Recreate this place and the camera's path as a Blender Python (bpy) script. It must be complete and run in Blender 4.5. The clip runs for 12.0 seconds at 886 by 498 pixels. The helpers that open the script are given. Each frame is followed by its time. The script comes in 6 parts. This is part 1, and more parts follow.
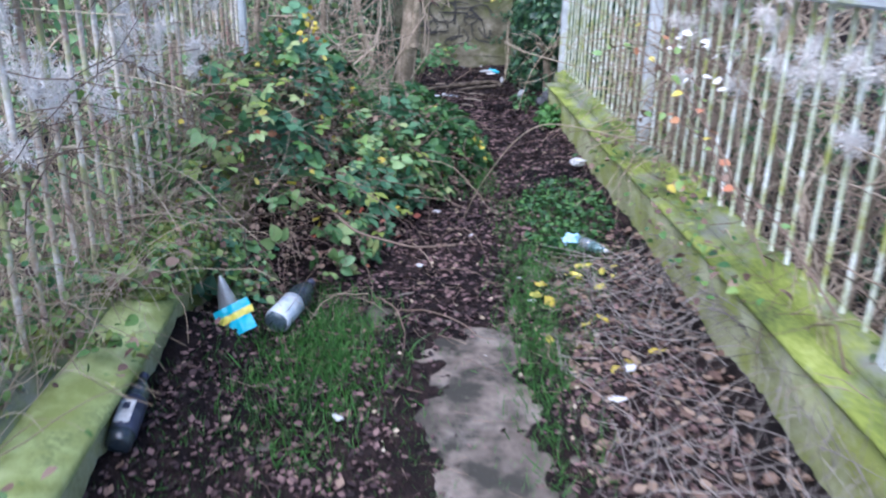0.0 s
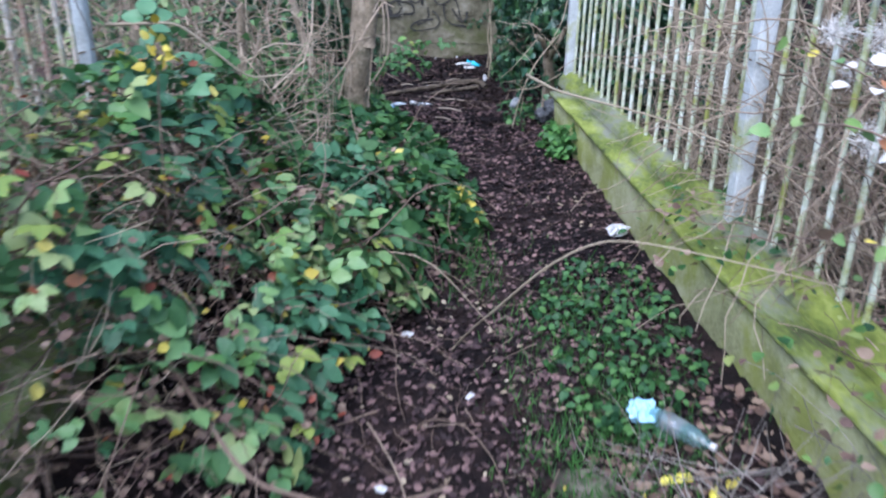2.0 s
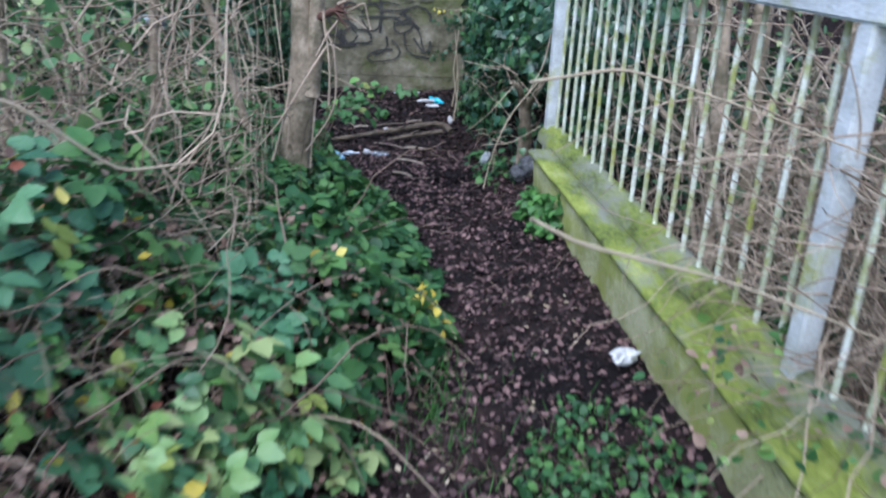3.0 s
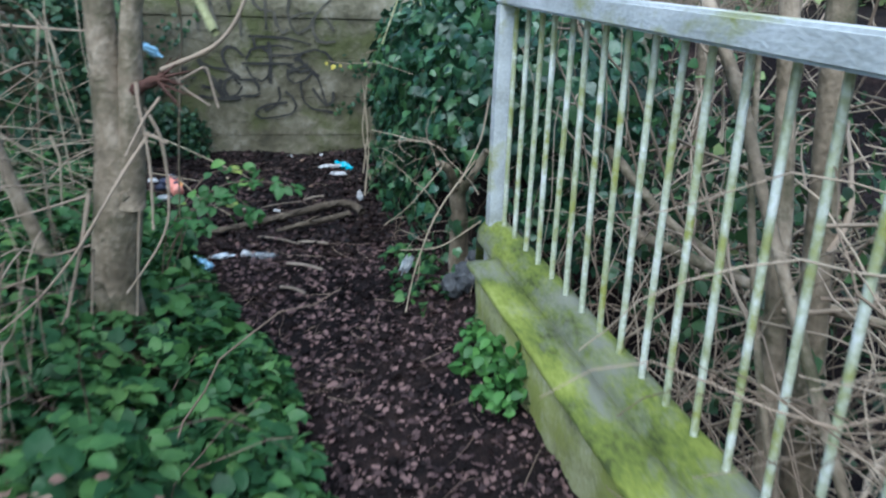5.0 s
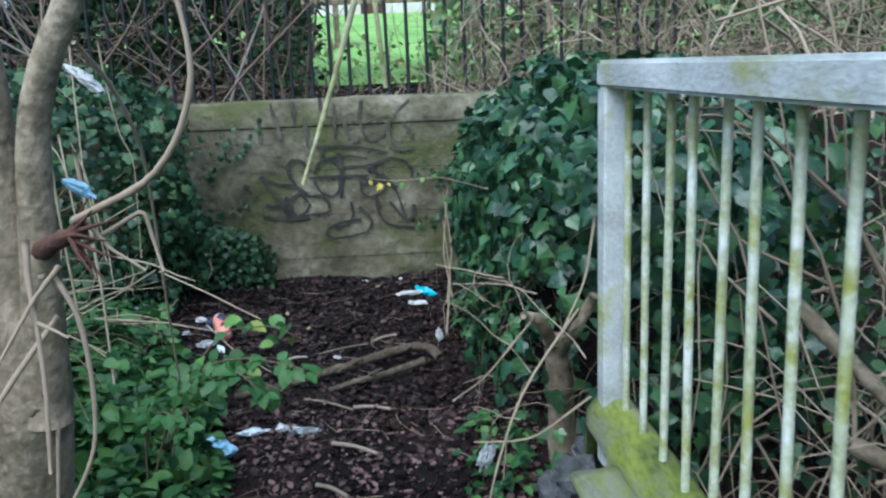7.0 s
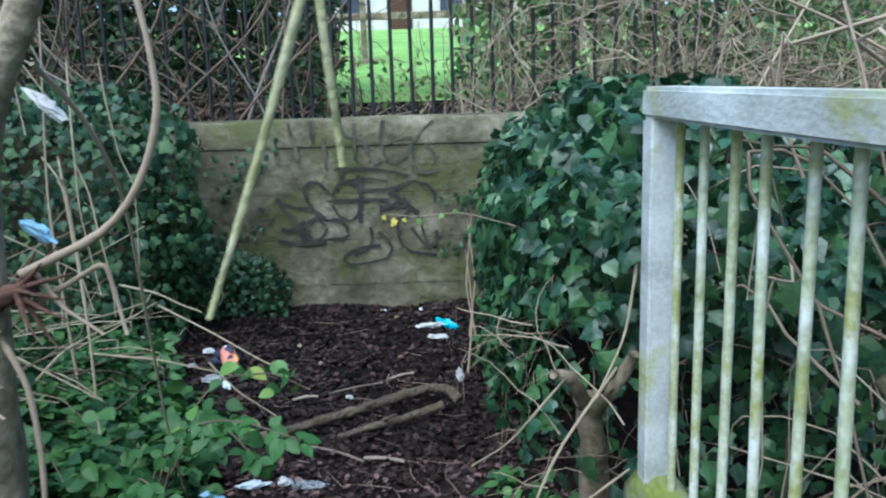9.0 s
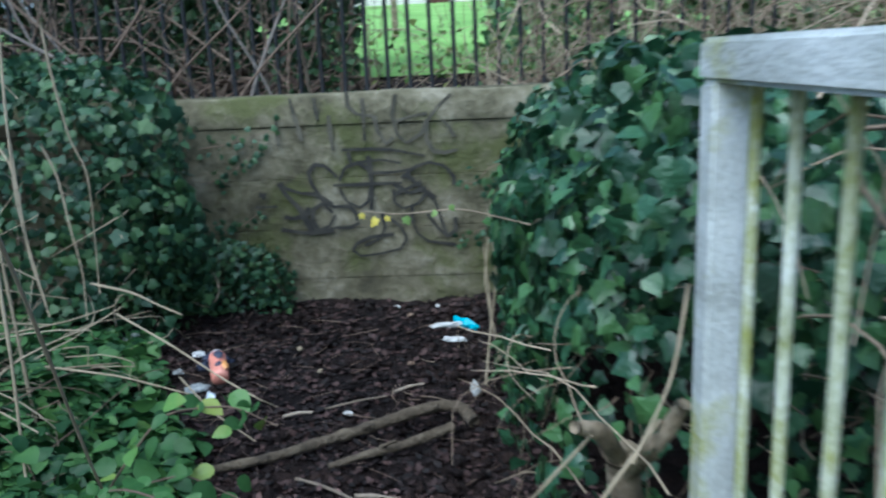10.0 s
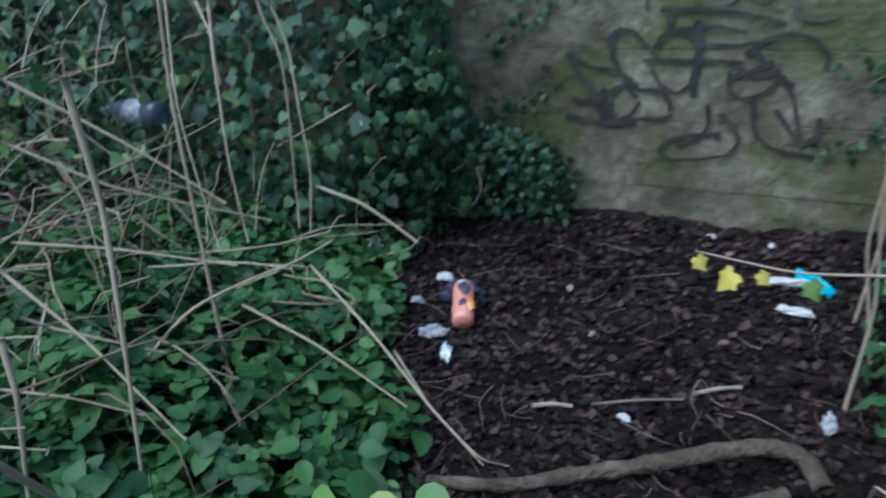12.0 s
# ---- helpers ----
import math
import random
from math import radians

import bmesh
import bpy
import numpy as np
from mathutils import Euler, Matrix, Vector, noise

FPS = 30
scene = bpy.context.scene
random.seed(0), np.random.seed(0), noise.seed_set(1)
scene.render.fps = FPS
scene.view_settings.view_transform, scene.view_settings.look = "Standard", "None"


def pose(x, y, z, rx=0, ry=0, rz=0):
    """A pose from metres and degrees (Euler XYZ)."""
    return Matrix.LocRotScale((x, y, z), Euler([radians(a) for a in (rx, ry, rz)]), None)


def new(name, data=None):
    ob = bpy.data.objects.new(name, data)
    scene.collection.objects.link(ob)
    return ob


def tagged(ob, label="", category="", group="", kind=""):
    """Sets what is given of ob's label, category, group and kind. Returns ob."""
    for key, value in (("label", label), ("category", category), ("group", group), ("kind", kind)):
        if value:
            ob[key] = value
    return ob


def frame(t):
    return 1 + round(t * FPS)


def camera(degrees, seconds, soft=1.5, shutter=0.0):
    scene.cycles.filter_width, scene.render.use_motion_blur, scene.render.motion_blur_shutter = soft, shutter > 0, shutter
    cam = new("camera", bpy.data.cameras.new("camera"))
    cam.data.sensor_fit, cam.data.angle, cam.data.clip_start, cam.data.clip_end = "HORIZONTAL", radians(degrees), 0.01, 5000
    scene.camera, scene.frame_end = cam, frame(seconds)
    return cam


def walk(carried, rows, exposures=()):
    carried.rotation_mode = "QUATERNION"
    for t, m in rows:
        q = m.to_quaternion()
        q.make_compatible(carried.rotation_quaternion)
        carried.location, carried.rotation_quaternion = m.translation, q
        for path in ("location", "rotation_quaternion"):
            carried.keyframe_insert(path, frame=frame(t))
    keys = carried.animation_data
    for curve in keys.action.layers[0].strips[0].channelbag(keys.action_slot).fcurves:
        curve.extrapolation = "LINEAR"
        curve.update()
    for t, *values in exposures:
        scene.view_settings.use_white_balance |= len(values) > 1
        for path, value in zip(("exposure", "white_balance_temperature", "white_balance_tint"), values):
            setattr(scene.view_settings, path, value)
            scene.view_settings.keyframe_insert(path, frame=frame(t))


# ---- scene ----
# ---- camera and walk ----
cam = camera(60.6, 12.0, soft=2.2, shutter=0.55)
METRES, EYE, TILT, LEAN, TURN = 6.0, 1.18, 0.0, 0.0, 0.0
ROWS = [
    (0.0, 0.0, 0.0, 0.0, 0.49, -19.7, -1.37),
    (0.5, -0.0066, 0.0641, 0.0008, 2.3, -20.55, -1.45),
    (1.0, -0.0113, 0.1319, 0.0036, 0.18, -20.75, -1.8),
    (1.5, -0.0061, 0.1985, 0.0061, -0.8, -21.16, -1.12),
    (2.0, -0.0038, 0.2706, 0.0052, -2.15, -22.01, -0.79),
    (2.5, -0.0036, 0.3325, 0.0113, -4.27, -22.07, -1.59),
    (3.0, 0.0025, 0.401, 0.0163, -4.79, -21.05, -2.41),
    (5.0, 0.0327, 0.5956, 0.0204, -10.86, -18.96, -1.78),
    (5.5, 0.0401, 0.6393, 0.0239, -12.18, -17.94, -0.85),
    (6.0, 0.0504, 0.6779, 0.0194, -11.18, -16.69, 0.23),
    (6.5, 0.0669, 0.7098, 0.0165, -7.34, -15.23, 1.73),
    (7.0, 0.072, 0.732, 0.0153, -2.83, -11.95, 2.37),
    (9.0, 0.0762, 0.7703, 0.0196, -0.71, -10.78, 1.82),
    (9.5, 0.0839, 0.7963, 0.0193, -3.11, -11.23, 2.14),
    (10.0, 0.0919, 0.8392, 0.016, 2.19, -12.45, 2.49),
    (10.5, 0.087, 0.8751, 0.0147, 6.95, -13.15, 2.57),
    (11.0, 0.0736, 0.913, 0.0193, 11.52, -15.73, 3.26),
    (11.5, 0.068, 0.9507, 0.0219, 18.05, -18.99, 2.54),
    (12.0, 0.0641, 0.9816, 0.0203, 24.66, -23.54, 3.31),
]
EXPOSURES = [(0.0, 0.98, 5450, 19), (3.0, 0.72, 5400, 13), (6.0, 0.38, 5420, 2), (7.0, 0.50, 5450, 2), (9.0, 0.58, 5450, 1), (9.6, 0.46, 5450, 0), (10.6, 0.40, 5150, 0), (12.0, 0.28, 5120, 3)]
walk(cam, [(t, pose(0, 0, EYE, TILT, LEAN, TURN) @ pose(METRES * x, METRES * y, METRES * z, 90 + pitch, roll, yaw)) for t, x, y, z, yaw, pitch, roll in ROWS], EXPOSURES)

# ---- world and sun: a pale, overcast winter sky ----
world = bpy.data.worlds.new("sky")
scene.world = world
world.use_nodes = True
wn = world.node_tree.nodes
sky = wn.new("ShaderNodeTexSky")
sky.sky_type = "NISHITA"
sky.sun_disc = False
sky.sun_elevation, sky.sun_rotation = radians(57), radians(208)
sky.dust_density = 2.0
sky.ozone_density = 2.5
wn["Background"].inputs["Strength"].default_value = 0.15
world.node_tree.links.new(sky.outputs[0], wn["Background"].inputs["Color"])
sun = new("sun", bpy.data.lights.new("sun", "SUN"))
sun.data.energy, sun.data.angle, sun.data.color = 3.0, radians(70), (1.0, 0.97, 0.93)
sun.rotation_euler = (radians(33), 0, radians(-28))


# ---- materials ----
def material(name, colours, scale=6.0, fine=60.0, rough=0.8, bump=0.3, metal=0.0, island=False, per_object=False, spec=0.5,
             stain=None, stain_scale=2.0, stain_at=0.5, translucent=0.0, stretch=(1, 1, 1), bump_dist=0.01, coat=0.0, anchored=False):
    """Colours run along a ramp by coarse and fine noise, shifted per leaf or per piece; stain lays a second colour over it in blotches."""
    m = bpy.data.materials.new(name)
    m.use_nodes = True
    n, l = m.node_tree.nodes, m.node_tree.links
    b = n["Principled BSDF"]
    co = n.new("ShaderNodeTexCoord")
    mp = n.new("ShaderNodeMapping")
    mp.inputs["Scale"].default_value = stretch
    if anchored:
        place = n.new("ShaderNodeVectorMath")
        l.new(co.outputs["Object"], place.inputs[0])
        l.new(n.new("ShaderNodeObjectInfo").outputs["Location"], place.inputs[1])
        l.new(place.outputs[0], mp.inputs["Vector"])
    else:
        l.new(co.outputs["Object"], mp.inputs["Vector"])
    big, small = n.new("ShaderNodeTexNoise"), n.new("ShaderNodeTexNoise")
    big.inputs["Scale"].default_value, big.inputs["Detail"].default_value = scale, 5
    small.inputs["Scale"].default_value, small.inputs["Detail"].default_value = fine, 4
    l.new(mp.outputs[0], big.inputs["Vector"])
    l.new(mp.outputs[0], small.inputs["Vector"])
    mix = n.new("ShaderNodeMath")
    mix.operation = "MULTIPLY_ADD"
    mix.inputs[1].default_value = 0.7
    l.new(small.outputs["Fac"], mix.inputs[0])
    off = n.new("ShaderNodeMath")
    off.operation = "MULTIPLY_ADD"
    off.inputs[1].default_value, off.inputs[2].default_value = 1.7, -0.70
    l.new(big.outputs["Fac"], off.inputs[0])
    l.new(off.outputs[0], mix.inputs[2])
    fac = mix.outputs[0]
    if island or per_object:
        source = n.new("ShaderNodeNewGeometry").outputs["Random Per Island"] if island else n.new("ShaderNodeObjectInfo").outputs["Random"]
        add = n.new("ShaderNodeMath")
        add.operation = "MULTIPLY_ADD"
        add.inputs[1].default_value = 0.28
        l.new(fac, add.inputs[0])
        sc = n.new("ShaderNodeMath")
        sc.operation = "MULTIPLY"
        sc.inputs[1].default_value = 0.86
        l.new(source, sc.inputs[0])
        l.new(sc.outputs[0], add.inputs[2])
        fac = add.outputs[0]
    ramp = n.new("ShaderNodeValToRGB")
    e = ramp.color_ramp.elements
    while len(e) < len(colours):
        e.new(0.5)
    for i, c in enumerate(colours):
        e[i].position = 0.12 + 0.76 * i / max(1, len(colours) - 1)
        e[i].color = (*c, 1)
    l.new(fac, ramp.inputs[0])
    col = ramp.outputs[0]
    if stain:
        sn = n.new("ShaderNodeTexNoise")
        sn.inputs["Scale"].default_value, sn.inputs["Detail"].default_value = stain_scale, 8
        sn.inputs["Roughness"].default_value = 0.68
        l.new(mp.outputs[0], sn.inputs["Vector"])
        sr = n.new("ShaderNodeMapRange")
        sr.inputs["From Min"].default_value, sr.inputs["From Max"].default_value = stain_at - 0.06, stain_at + 0.08
        l.new(sn.outputs["Fac"], sr.inputs["Value"])
        mx = n.new("ShaderNodeMix")
        mx.data_type = "RGBA"
        l.new(sr.outputs[0], mx.inputs[0])
        l.new(col, mx.inputs[6])
        mx.inputs[7].default_value = (*stain, 1)
        col = mx.outputs[2]
    l.new(col, b.inputs["Base Color"])
    b.inputs["Roughness"].default_value = rough
    b.inputs["Metallic"].default_value = metal
    b.inputs["Coat Weight"].default_value, b.inputs["Coat Roughness"].default_value = coat, 0.26
    b.inputs["Coat IOR"].default_value = 1.62
    b.inputs["Specular IOR Level"].default_value = spec
    if bump:
        bp = n.new("ShaderNodeBump")
        bp.inputs["Strength"].default_value, bp.inputs["Distance"].default_value = bump, bump_dist
        l.new(mix.outputs[0], bp.inputs["Height"])
        l.new(bp.outputs[0], b.inputs["Normal"])
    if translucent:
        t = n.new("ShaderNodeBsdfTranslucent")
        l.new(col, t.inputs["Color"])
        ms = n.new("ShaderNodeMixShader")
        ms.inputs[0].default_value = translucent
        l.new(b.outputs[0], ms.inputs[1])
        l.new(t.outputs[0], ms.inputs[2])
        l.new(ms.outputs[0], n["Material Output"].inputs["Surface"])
    return m


def plain_glass(name, tint, rough=0.08):
    m = bpy.data.materials.new(name)
    m.use_nodes = True
    b = m.node_tree.nodes["Principled BSDF"]
    b.inputs["Base Color"].default_value = (*tint, 1)
    b.inputs["Roughness"].default_value = rough
    b.inputs["Transmission Weight"].default_value = 0.85
    return m


SOIL = material("leaf_litter_soil", [(0.006, 0.004, 0.0038), (0.016, 0.0098, 0.009), (0.04, 0.025, 0.021)], 14, 110, 0.9, 0.9, spec=0.2, stain=(0.006, 0.004, 0.0045), stain_scale=1.3, stain_at=0.52, bump_dist=0.03)
GRASSLAND = material("lawn", [(0.13, 0.26, 0.05), (0.22, 0.42, 0.09), (0.32, 0.52, 0.16)], 0.8, 25, 0.9, 0.4)
CONCRETE = material("worn_concrete", [(0.08, 0.065, 0.052), (0.16, 0.13, 0.105), (0.24, 0.21, 0.18)], 6, 80, 0.85, 0.5, stain=(0.03, 0.028, 0.02), stain_scale=5, stain_at=0.5)
MOSS_STONE = material("pale_mossy_stone", [(0.17, 0.21, 0.07), (0.33, 0.39, 0.14), (0.44, 0.50, 0.21), (0.55, 0.58, 0.34)], 6, 80, 0.9, 0.7, stain=(0.22, 0.26, 0.07), stain_scale=5, stain_at=0.52, bump_dist=0.005)
MOSSY = material("mossy_concrete", [(0.045, 0.06, 0.014), (0.12, 0.155, 0.025), (0.20, 0.24, 0.04), (0.29, 0.33, 0.085)], 8, 80, 0.92, 0.9, stain=(0.19, 0.20, 0.15), stain_scale=6, stain_at=0.55, stretch=(1, 0.45, 1), bump_dist=0.006)
GREY_STONE = material("dark_grey_stone", [(0.03, 0.032, 0.034), (0.075, 0.08, 0.085), (0.14, 0.145, 0.15)], 12, 80, 0.9, 0.9, bump_dist=0.01)
KERB_FACE = material("damp_concrete_face", [(0.17, 0.18, 0.08), (0.34, 0.35, 0.17), (0.46, 0.46, 0.28)], 6, 70, 0.9, 0.6, stain=(0.26, 0.29, 0.07), stain_scale=5, stain_at=0.52)
ALU = material("weathered_galvanised_steel", [(0.38, 0.40, 0.38), (0.56, 0.59, 0.58), (0.74, 0.77, 0.77)], 9, 120, 0.5, 0.3, stain=(0.33, 0.35, 0.07), stain_scale=5, stain_at=0.585, stretch=(1, 0.5, 1))
BAR = material("algae_streaked_bar", [(0.28, 0.31, 0.13), (0.55, 0.59, 0.44), (0.82, 0.85, 0.81)], 11, 90, 0.45, 0.35, stain=(0.33, 0.35, 0.09), stain_scale=8, stain_at=0.55, anchored=True)
RUSTY = material("rusty_streaked_bar", [(0.24, 0.10, 0.07), (0.50, 0.43, 0.34), (0.80, 0.78, 0.71)], 5, 80, 0.7, 0.4, stain=(0.34, 0.37, 0.15), stain_scale=7, stain_at=0.55, anchored=True)
BARK = material("pale_smooth_bark", [(0.10, 0.078, 0.048), (0.25, 0.198, 0.135), (0.44, 0.365, 0.27)], 8, 60, 0.85, 0.9, stretch=(1, 1, 0.9), stain=(0.085, 0.078, 0.04), stain_scale=6, stain_at=0.55, bump_dist=0.010)
LOG = material("damp_dark_bark", [(0.032, 0.024, 0.016), (0.08, 0.061, 0.041), (0.15, 0.122, 0.085)], 12, 70, 0.85, 0.9, stretch=(1, 1, 1), bump_dist=0.02)
TWIG = material("dry_twig", [(0.14, 0.10, 0.066), (0.28, 0.212, 0.15), (0.44, 0.355, 0.26)], 4, 60, 0.8, 0.3, island=True)
CANE = material("brown_cane", [(0.06, 0.038, 0.03), (0.135, 0.088, 0.064), (0.24, 0.18, 0.13)], 4, 60, 0.75, 0.3, island=True)
GREY_STALK = material("grey_dead_stalk", [(0.10, 0.085, 0.075), (0.19, 0.165, 0.145), (0.30, 0.27, 0.24)], 4, 60, 0.9, 0.3, island=True)
STICK = material("weathered_stick", [(0.10, 0.08, 0.06), (0.21, 0.17, 0.13), (0.34, 0.285, 0.225)], 8, 70, 0.85, 0.5, per_object=True)
STRAW = material("dead_grass_stem", [(0.16, 0.12, 0.08), (0.30, 0.24, 0.16), (0.42, 0.36, 0.26)], 4, 60, 0.85, 0.2, island=True)
BROKEN = material("broken_red_wood", [(0.05, 0.022, 0.016), (0.12, 0.055, 0.038)], 20, 120, 0.9, 0.6)
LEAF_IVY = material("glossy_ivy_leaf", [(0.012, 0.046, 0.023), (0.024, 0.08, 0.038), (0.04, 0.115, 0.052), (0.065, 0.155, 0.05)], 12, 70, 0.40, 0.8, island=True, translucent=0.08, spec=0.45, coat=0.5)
# Shaded copy of LEAF_BRAMBLE_ONE: shade put into a darker green.
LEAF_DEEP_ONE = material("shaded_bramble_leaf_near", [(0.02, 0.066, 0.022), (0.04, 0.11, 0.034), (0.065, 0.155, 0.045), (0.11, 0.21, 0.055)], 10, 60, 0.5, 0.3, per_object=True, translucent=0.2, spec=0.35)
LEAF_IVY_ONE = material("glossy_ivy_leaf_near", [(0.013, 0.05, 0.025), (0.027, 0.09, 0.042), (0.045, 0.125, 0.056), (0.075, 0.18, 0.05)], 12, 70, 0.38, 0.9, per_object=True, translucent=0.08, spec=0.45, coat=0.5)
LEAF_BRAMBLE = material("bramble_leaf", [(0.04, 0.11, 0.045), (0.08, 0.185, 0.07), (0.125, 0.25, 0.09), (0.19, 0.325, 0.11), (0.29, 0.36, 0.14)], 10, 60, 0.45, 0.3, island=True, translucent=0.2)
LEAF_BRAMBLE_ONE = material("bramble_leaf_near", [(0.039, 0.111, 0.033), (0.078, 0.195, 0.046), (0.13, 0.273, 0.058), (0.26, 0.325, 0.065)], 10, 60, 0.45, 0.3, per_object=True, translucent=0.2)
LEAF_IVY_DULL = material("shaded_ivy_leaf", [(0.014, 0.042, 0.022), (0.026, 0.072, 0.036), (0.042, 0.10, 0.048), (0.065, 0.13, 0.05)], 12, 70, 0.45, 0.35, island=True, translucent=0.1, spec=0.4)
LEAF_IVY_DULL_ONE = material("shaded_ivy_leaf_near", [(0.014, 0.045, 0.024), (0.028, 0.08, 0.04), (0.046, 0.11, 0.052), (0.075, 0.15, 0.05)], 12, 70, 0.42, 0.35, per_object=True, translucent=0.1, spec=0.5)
# Hedge green kept dark: it carries the shade inside the thickets.
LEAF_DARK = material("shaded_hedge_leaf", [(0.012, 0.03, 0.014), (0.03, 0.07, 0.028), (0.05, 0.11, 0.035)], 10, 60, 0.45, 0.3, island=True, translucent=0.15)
# Nettle green; also the shaded copy of LEAF_BRAMBLE for the farther bank.
LEAF_FRESH = material("nettle_and_shaded_bramble_leaf", [(0.018, 0.058, 0.022), (0.032, 0.094, 0.032), (0.052, 0.135, 0.042), (0.085, 0.19, 0.05)], 10, 60, 0.5, 0.3, island=True, translucent=0.2, spec=0.35)
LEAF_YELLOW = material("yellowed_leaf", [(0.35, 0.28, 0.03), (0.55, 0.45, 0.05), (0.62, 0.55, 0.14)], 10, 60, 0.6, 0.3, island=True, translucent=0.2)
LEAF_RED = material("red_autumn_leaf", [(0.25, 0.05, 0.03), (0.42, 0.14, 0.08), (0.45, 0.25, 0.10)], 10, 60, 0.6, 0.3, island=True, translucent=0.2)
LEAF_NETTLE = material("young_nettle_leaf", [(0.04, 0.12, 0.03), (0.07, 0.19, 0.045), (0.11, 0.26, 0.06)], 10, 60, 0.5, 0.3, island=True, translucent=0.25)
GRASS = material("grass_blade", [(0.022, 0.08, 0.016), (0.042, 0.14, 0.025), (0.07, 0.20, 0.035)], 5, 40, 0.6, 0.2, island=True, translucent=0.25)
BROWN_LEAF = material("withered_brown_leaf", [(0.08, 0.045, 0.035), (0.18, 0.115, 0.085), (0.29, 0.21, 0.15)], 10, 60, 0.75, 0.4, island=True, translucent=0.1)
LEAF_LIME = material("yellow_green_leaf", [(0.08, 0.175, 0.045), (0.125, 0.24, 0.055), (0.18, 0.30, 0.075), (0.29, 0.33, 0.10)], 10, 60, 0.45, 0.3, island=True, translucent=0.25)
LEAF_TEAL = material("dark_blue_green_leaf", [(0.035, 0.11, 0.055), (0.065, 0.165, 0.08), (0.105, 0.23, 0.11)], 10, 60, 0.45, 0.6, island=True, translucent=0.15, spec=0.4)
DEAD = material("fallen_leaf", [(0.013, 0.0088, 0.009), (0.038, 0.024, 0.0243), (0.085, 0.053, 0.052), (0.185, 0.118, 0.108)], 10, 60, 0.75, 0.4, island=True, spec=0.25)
DEAD_DARK = material("dark_fallen_leaf", [(0.0035, 0.0026, 0.0027), (0.0085, 0.0056, 0.0056), (0.02, 0.012, 0.0118), (0.06, 0.035, 0.032)], 10, 60, 0.7, 0.4, island=True, spec=0.3)
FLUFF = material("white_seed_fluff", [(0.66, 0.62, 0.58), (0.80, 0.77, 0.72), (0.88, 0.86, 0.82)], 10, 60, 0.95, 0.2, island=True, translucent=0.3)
BLOCK = material("mossy_block", [(0.055, 0.05, 0.03), (0.112, 0.102, 0.062), (0.17, 0.155, 0.104), (0.26, 0.24, 0.178)], 5, 30, 0.92, 1.0, stain=(0.08, 0.088, 0.03), stain_scale=2.6, stain_at=0.54, bump_dist=0.016, anchored=True)
MORTAR = material("weathered_mortar", [(0.10, 0.095, 0.06), (0.17, 0.16, 0.11)], 8, 70, 0.95, 0.6)
SPRAY_WORN = material("worn_spray_paint", [(0.03, 0.03, 0.022), (0.075, 0.07, 0.052), (0.13, 0.12, 0.09)], 14, 90, 0.85, 0.3)
SPRAY = material("black_spray_paint", [(0.012, 0.012, 0.011), (0.028, 0.027, 0.023), (0.06, 0.056, 0.044)], 14, 90, 0.8, 0.2)
BLACK = material("black_painted_iron", [(0.008, 0.009, 0.011), (0.02, 0.021, 0.024)], 10, 80, 0.5, 0.2)


# ---- building helpers ----
rng = np.random.default_rng(7)


class Geo:
    """Collects vertices and faces of one mesh."""

    def __init__(self):
        self.v, self.f, self.n = [], [], 0

    def add(self, v, f):
        v = np.asarray(v, dtype=float)
        self.v.append(v)
        self.f.extend((np.asarray(f) + self.n).tolist())
        self.n += len(v)

    def mesh(self, name, smooth=True):
        me = bpy.data.meshes.new(name)
        me.from_pydata(np.concatenate(self.v).tolist(), [], self.f)
        if smooth:
            me.polygons.foreach_set("use_smooth", [True] * len(me.polygons))
        me.update()
        return me


def part(name, source, mat, parent=None, label="", at=None):
    """Links a bmesh, a Geo or a mesh as one mesh object, under a thing or under a part."""
    if isinstance(source, Geo):
        me = source.mesh(name)
    elif isinstance(source, bmesh.types.BMesh):
        me = bpy.data.meshes.new(name)
        source.to_mesh(me)
        source.free()
    else:
        me = source
    if not me.materials:
        me.materials.append(mat)
    ob = new(name, me)
    if parent:
        ob.parent = parent
    if at is not None:
        ob.matrix_basis = at
    if label:
        ob["label"] = label
    if parent and name in ("foliage", "cane_tangle", "vine_tangle", "stalk_tangle", "blades", "yellow_foliage", "red_foliage"):
        ob["kind"] = "stuff"
    return ob


def thing(name, at, label, category, group="", kind=""):
    ob = new(name)
    ob.matrix_basis = at if isinstance(at, Matrix) else pose(*at)
    return tagged(ob, label, category, group, kind)


def box_bm(x, y, z, bevel=0.004, seg=1, bm=None, at=(0, 0, 0)):
    bm = bm or bmesh.new()
    r = bmesh.ops.create_cube(bm, size=1)
    bmesh.ops.scale(bm, verts=r["verts"], vec=(x, y, z))
    bmesh.ops.translate(bm, verts=r["verts"], vec=at)
    if bevel:
        edges = list({e for v in r["verts"] for e in v.link_edges})
        bmesh.ops.bevel(bm, geom=edges, offset=bevel, segments=seg, affect="EDGES")
    return bm


def ring_frames(pts):
    pts = np.asarray(pts, float)
    d = np.gradient(pts, axis=0)
    d /= np.linalg.norm(d, axis=1)[:, None] + 1e-9
    a = np.empty_like(d)
    side = np.cross(d[0], (1.0, 0, 0) if abs(d[0, 2]) > 0.9 else (0, 0, 1.0))
    for i, way in enumerate(d):
        side = side - way * side.dot(way)
        side = side / (np.linalg.norm(side) + 1e-9)
        a[i] = side
    return pts, a, np.cross(d, a)


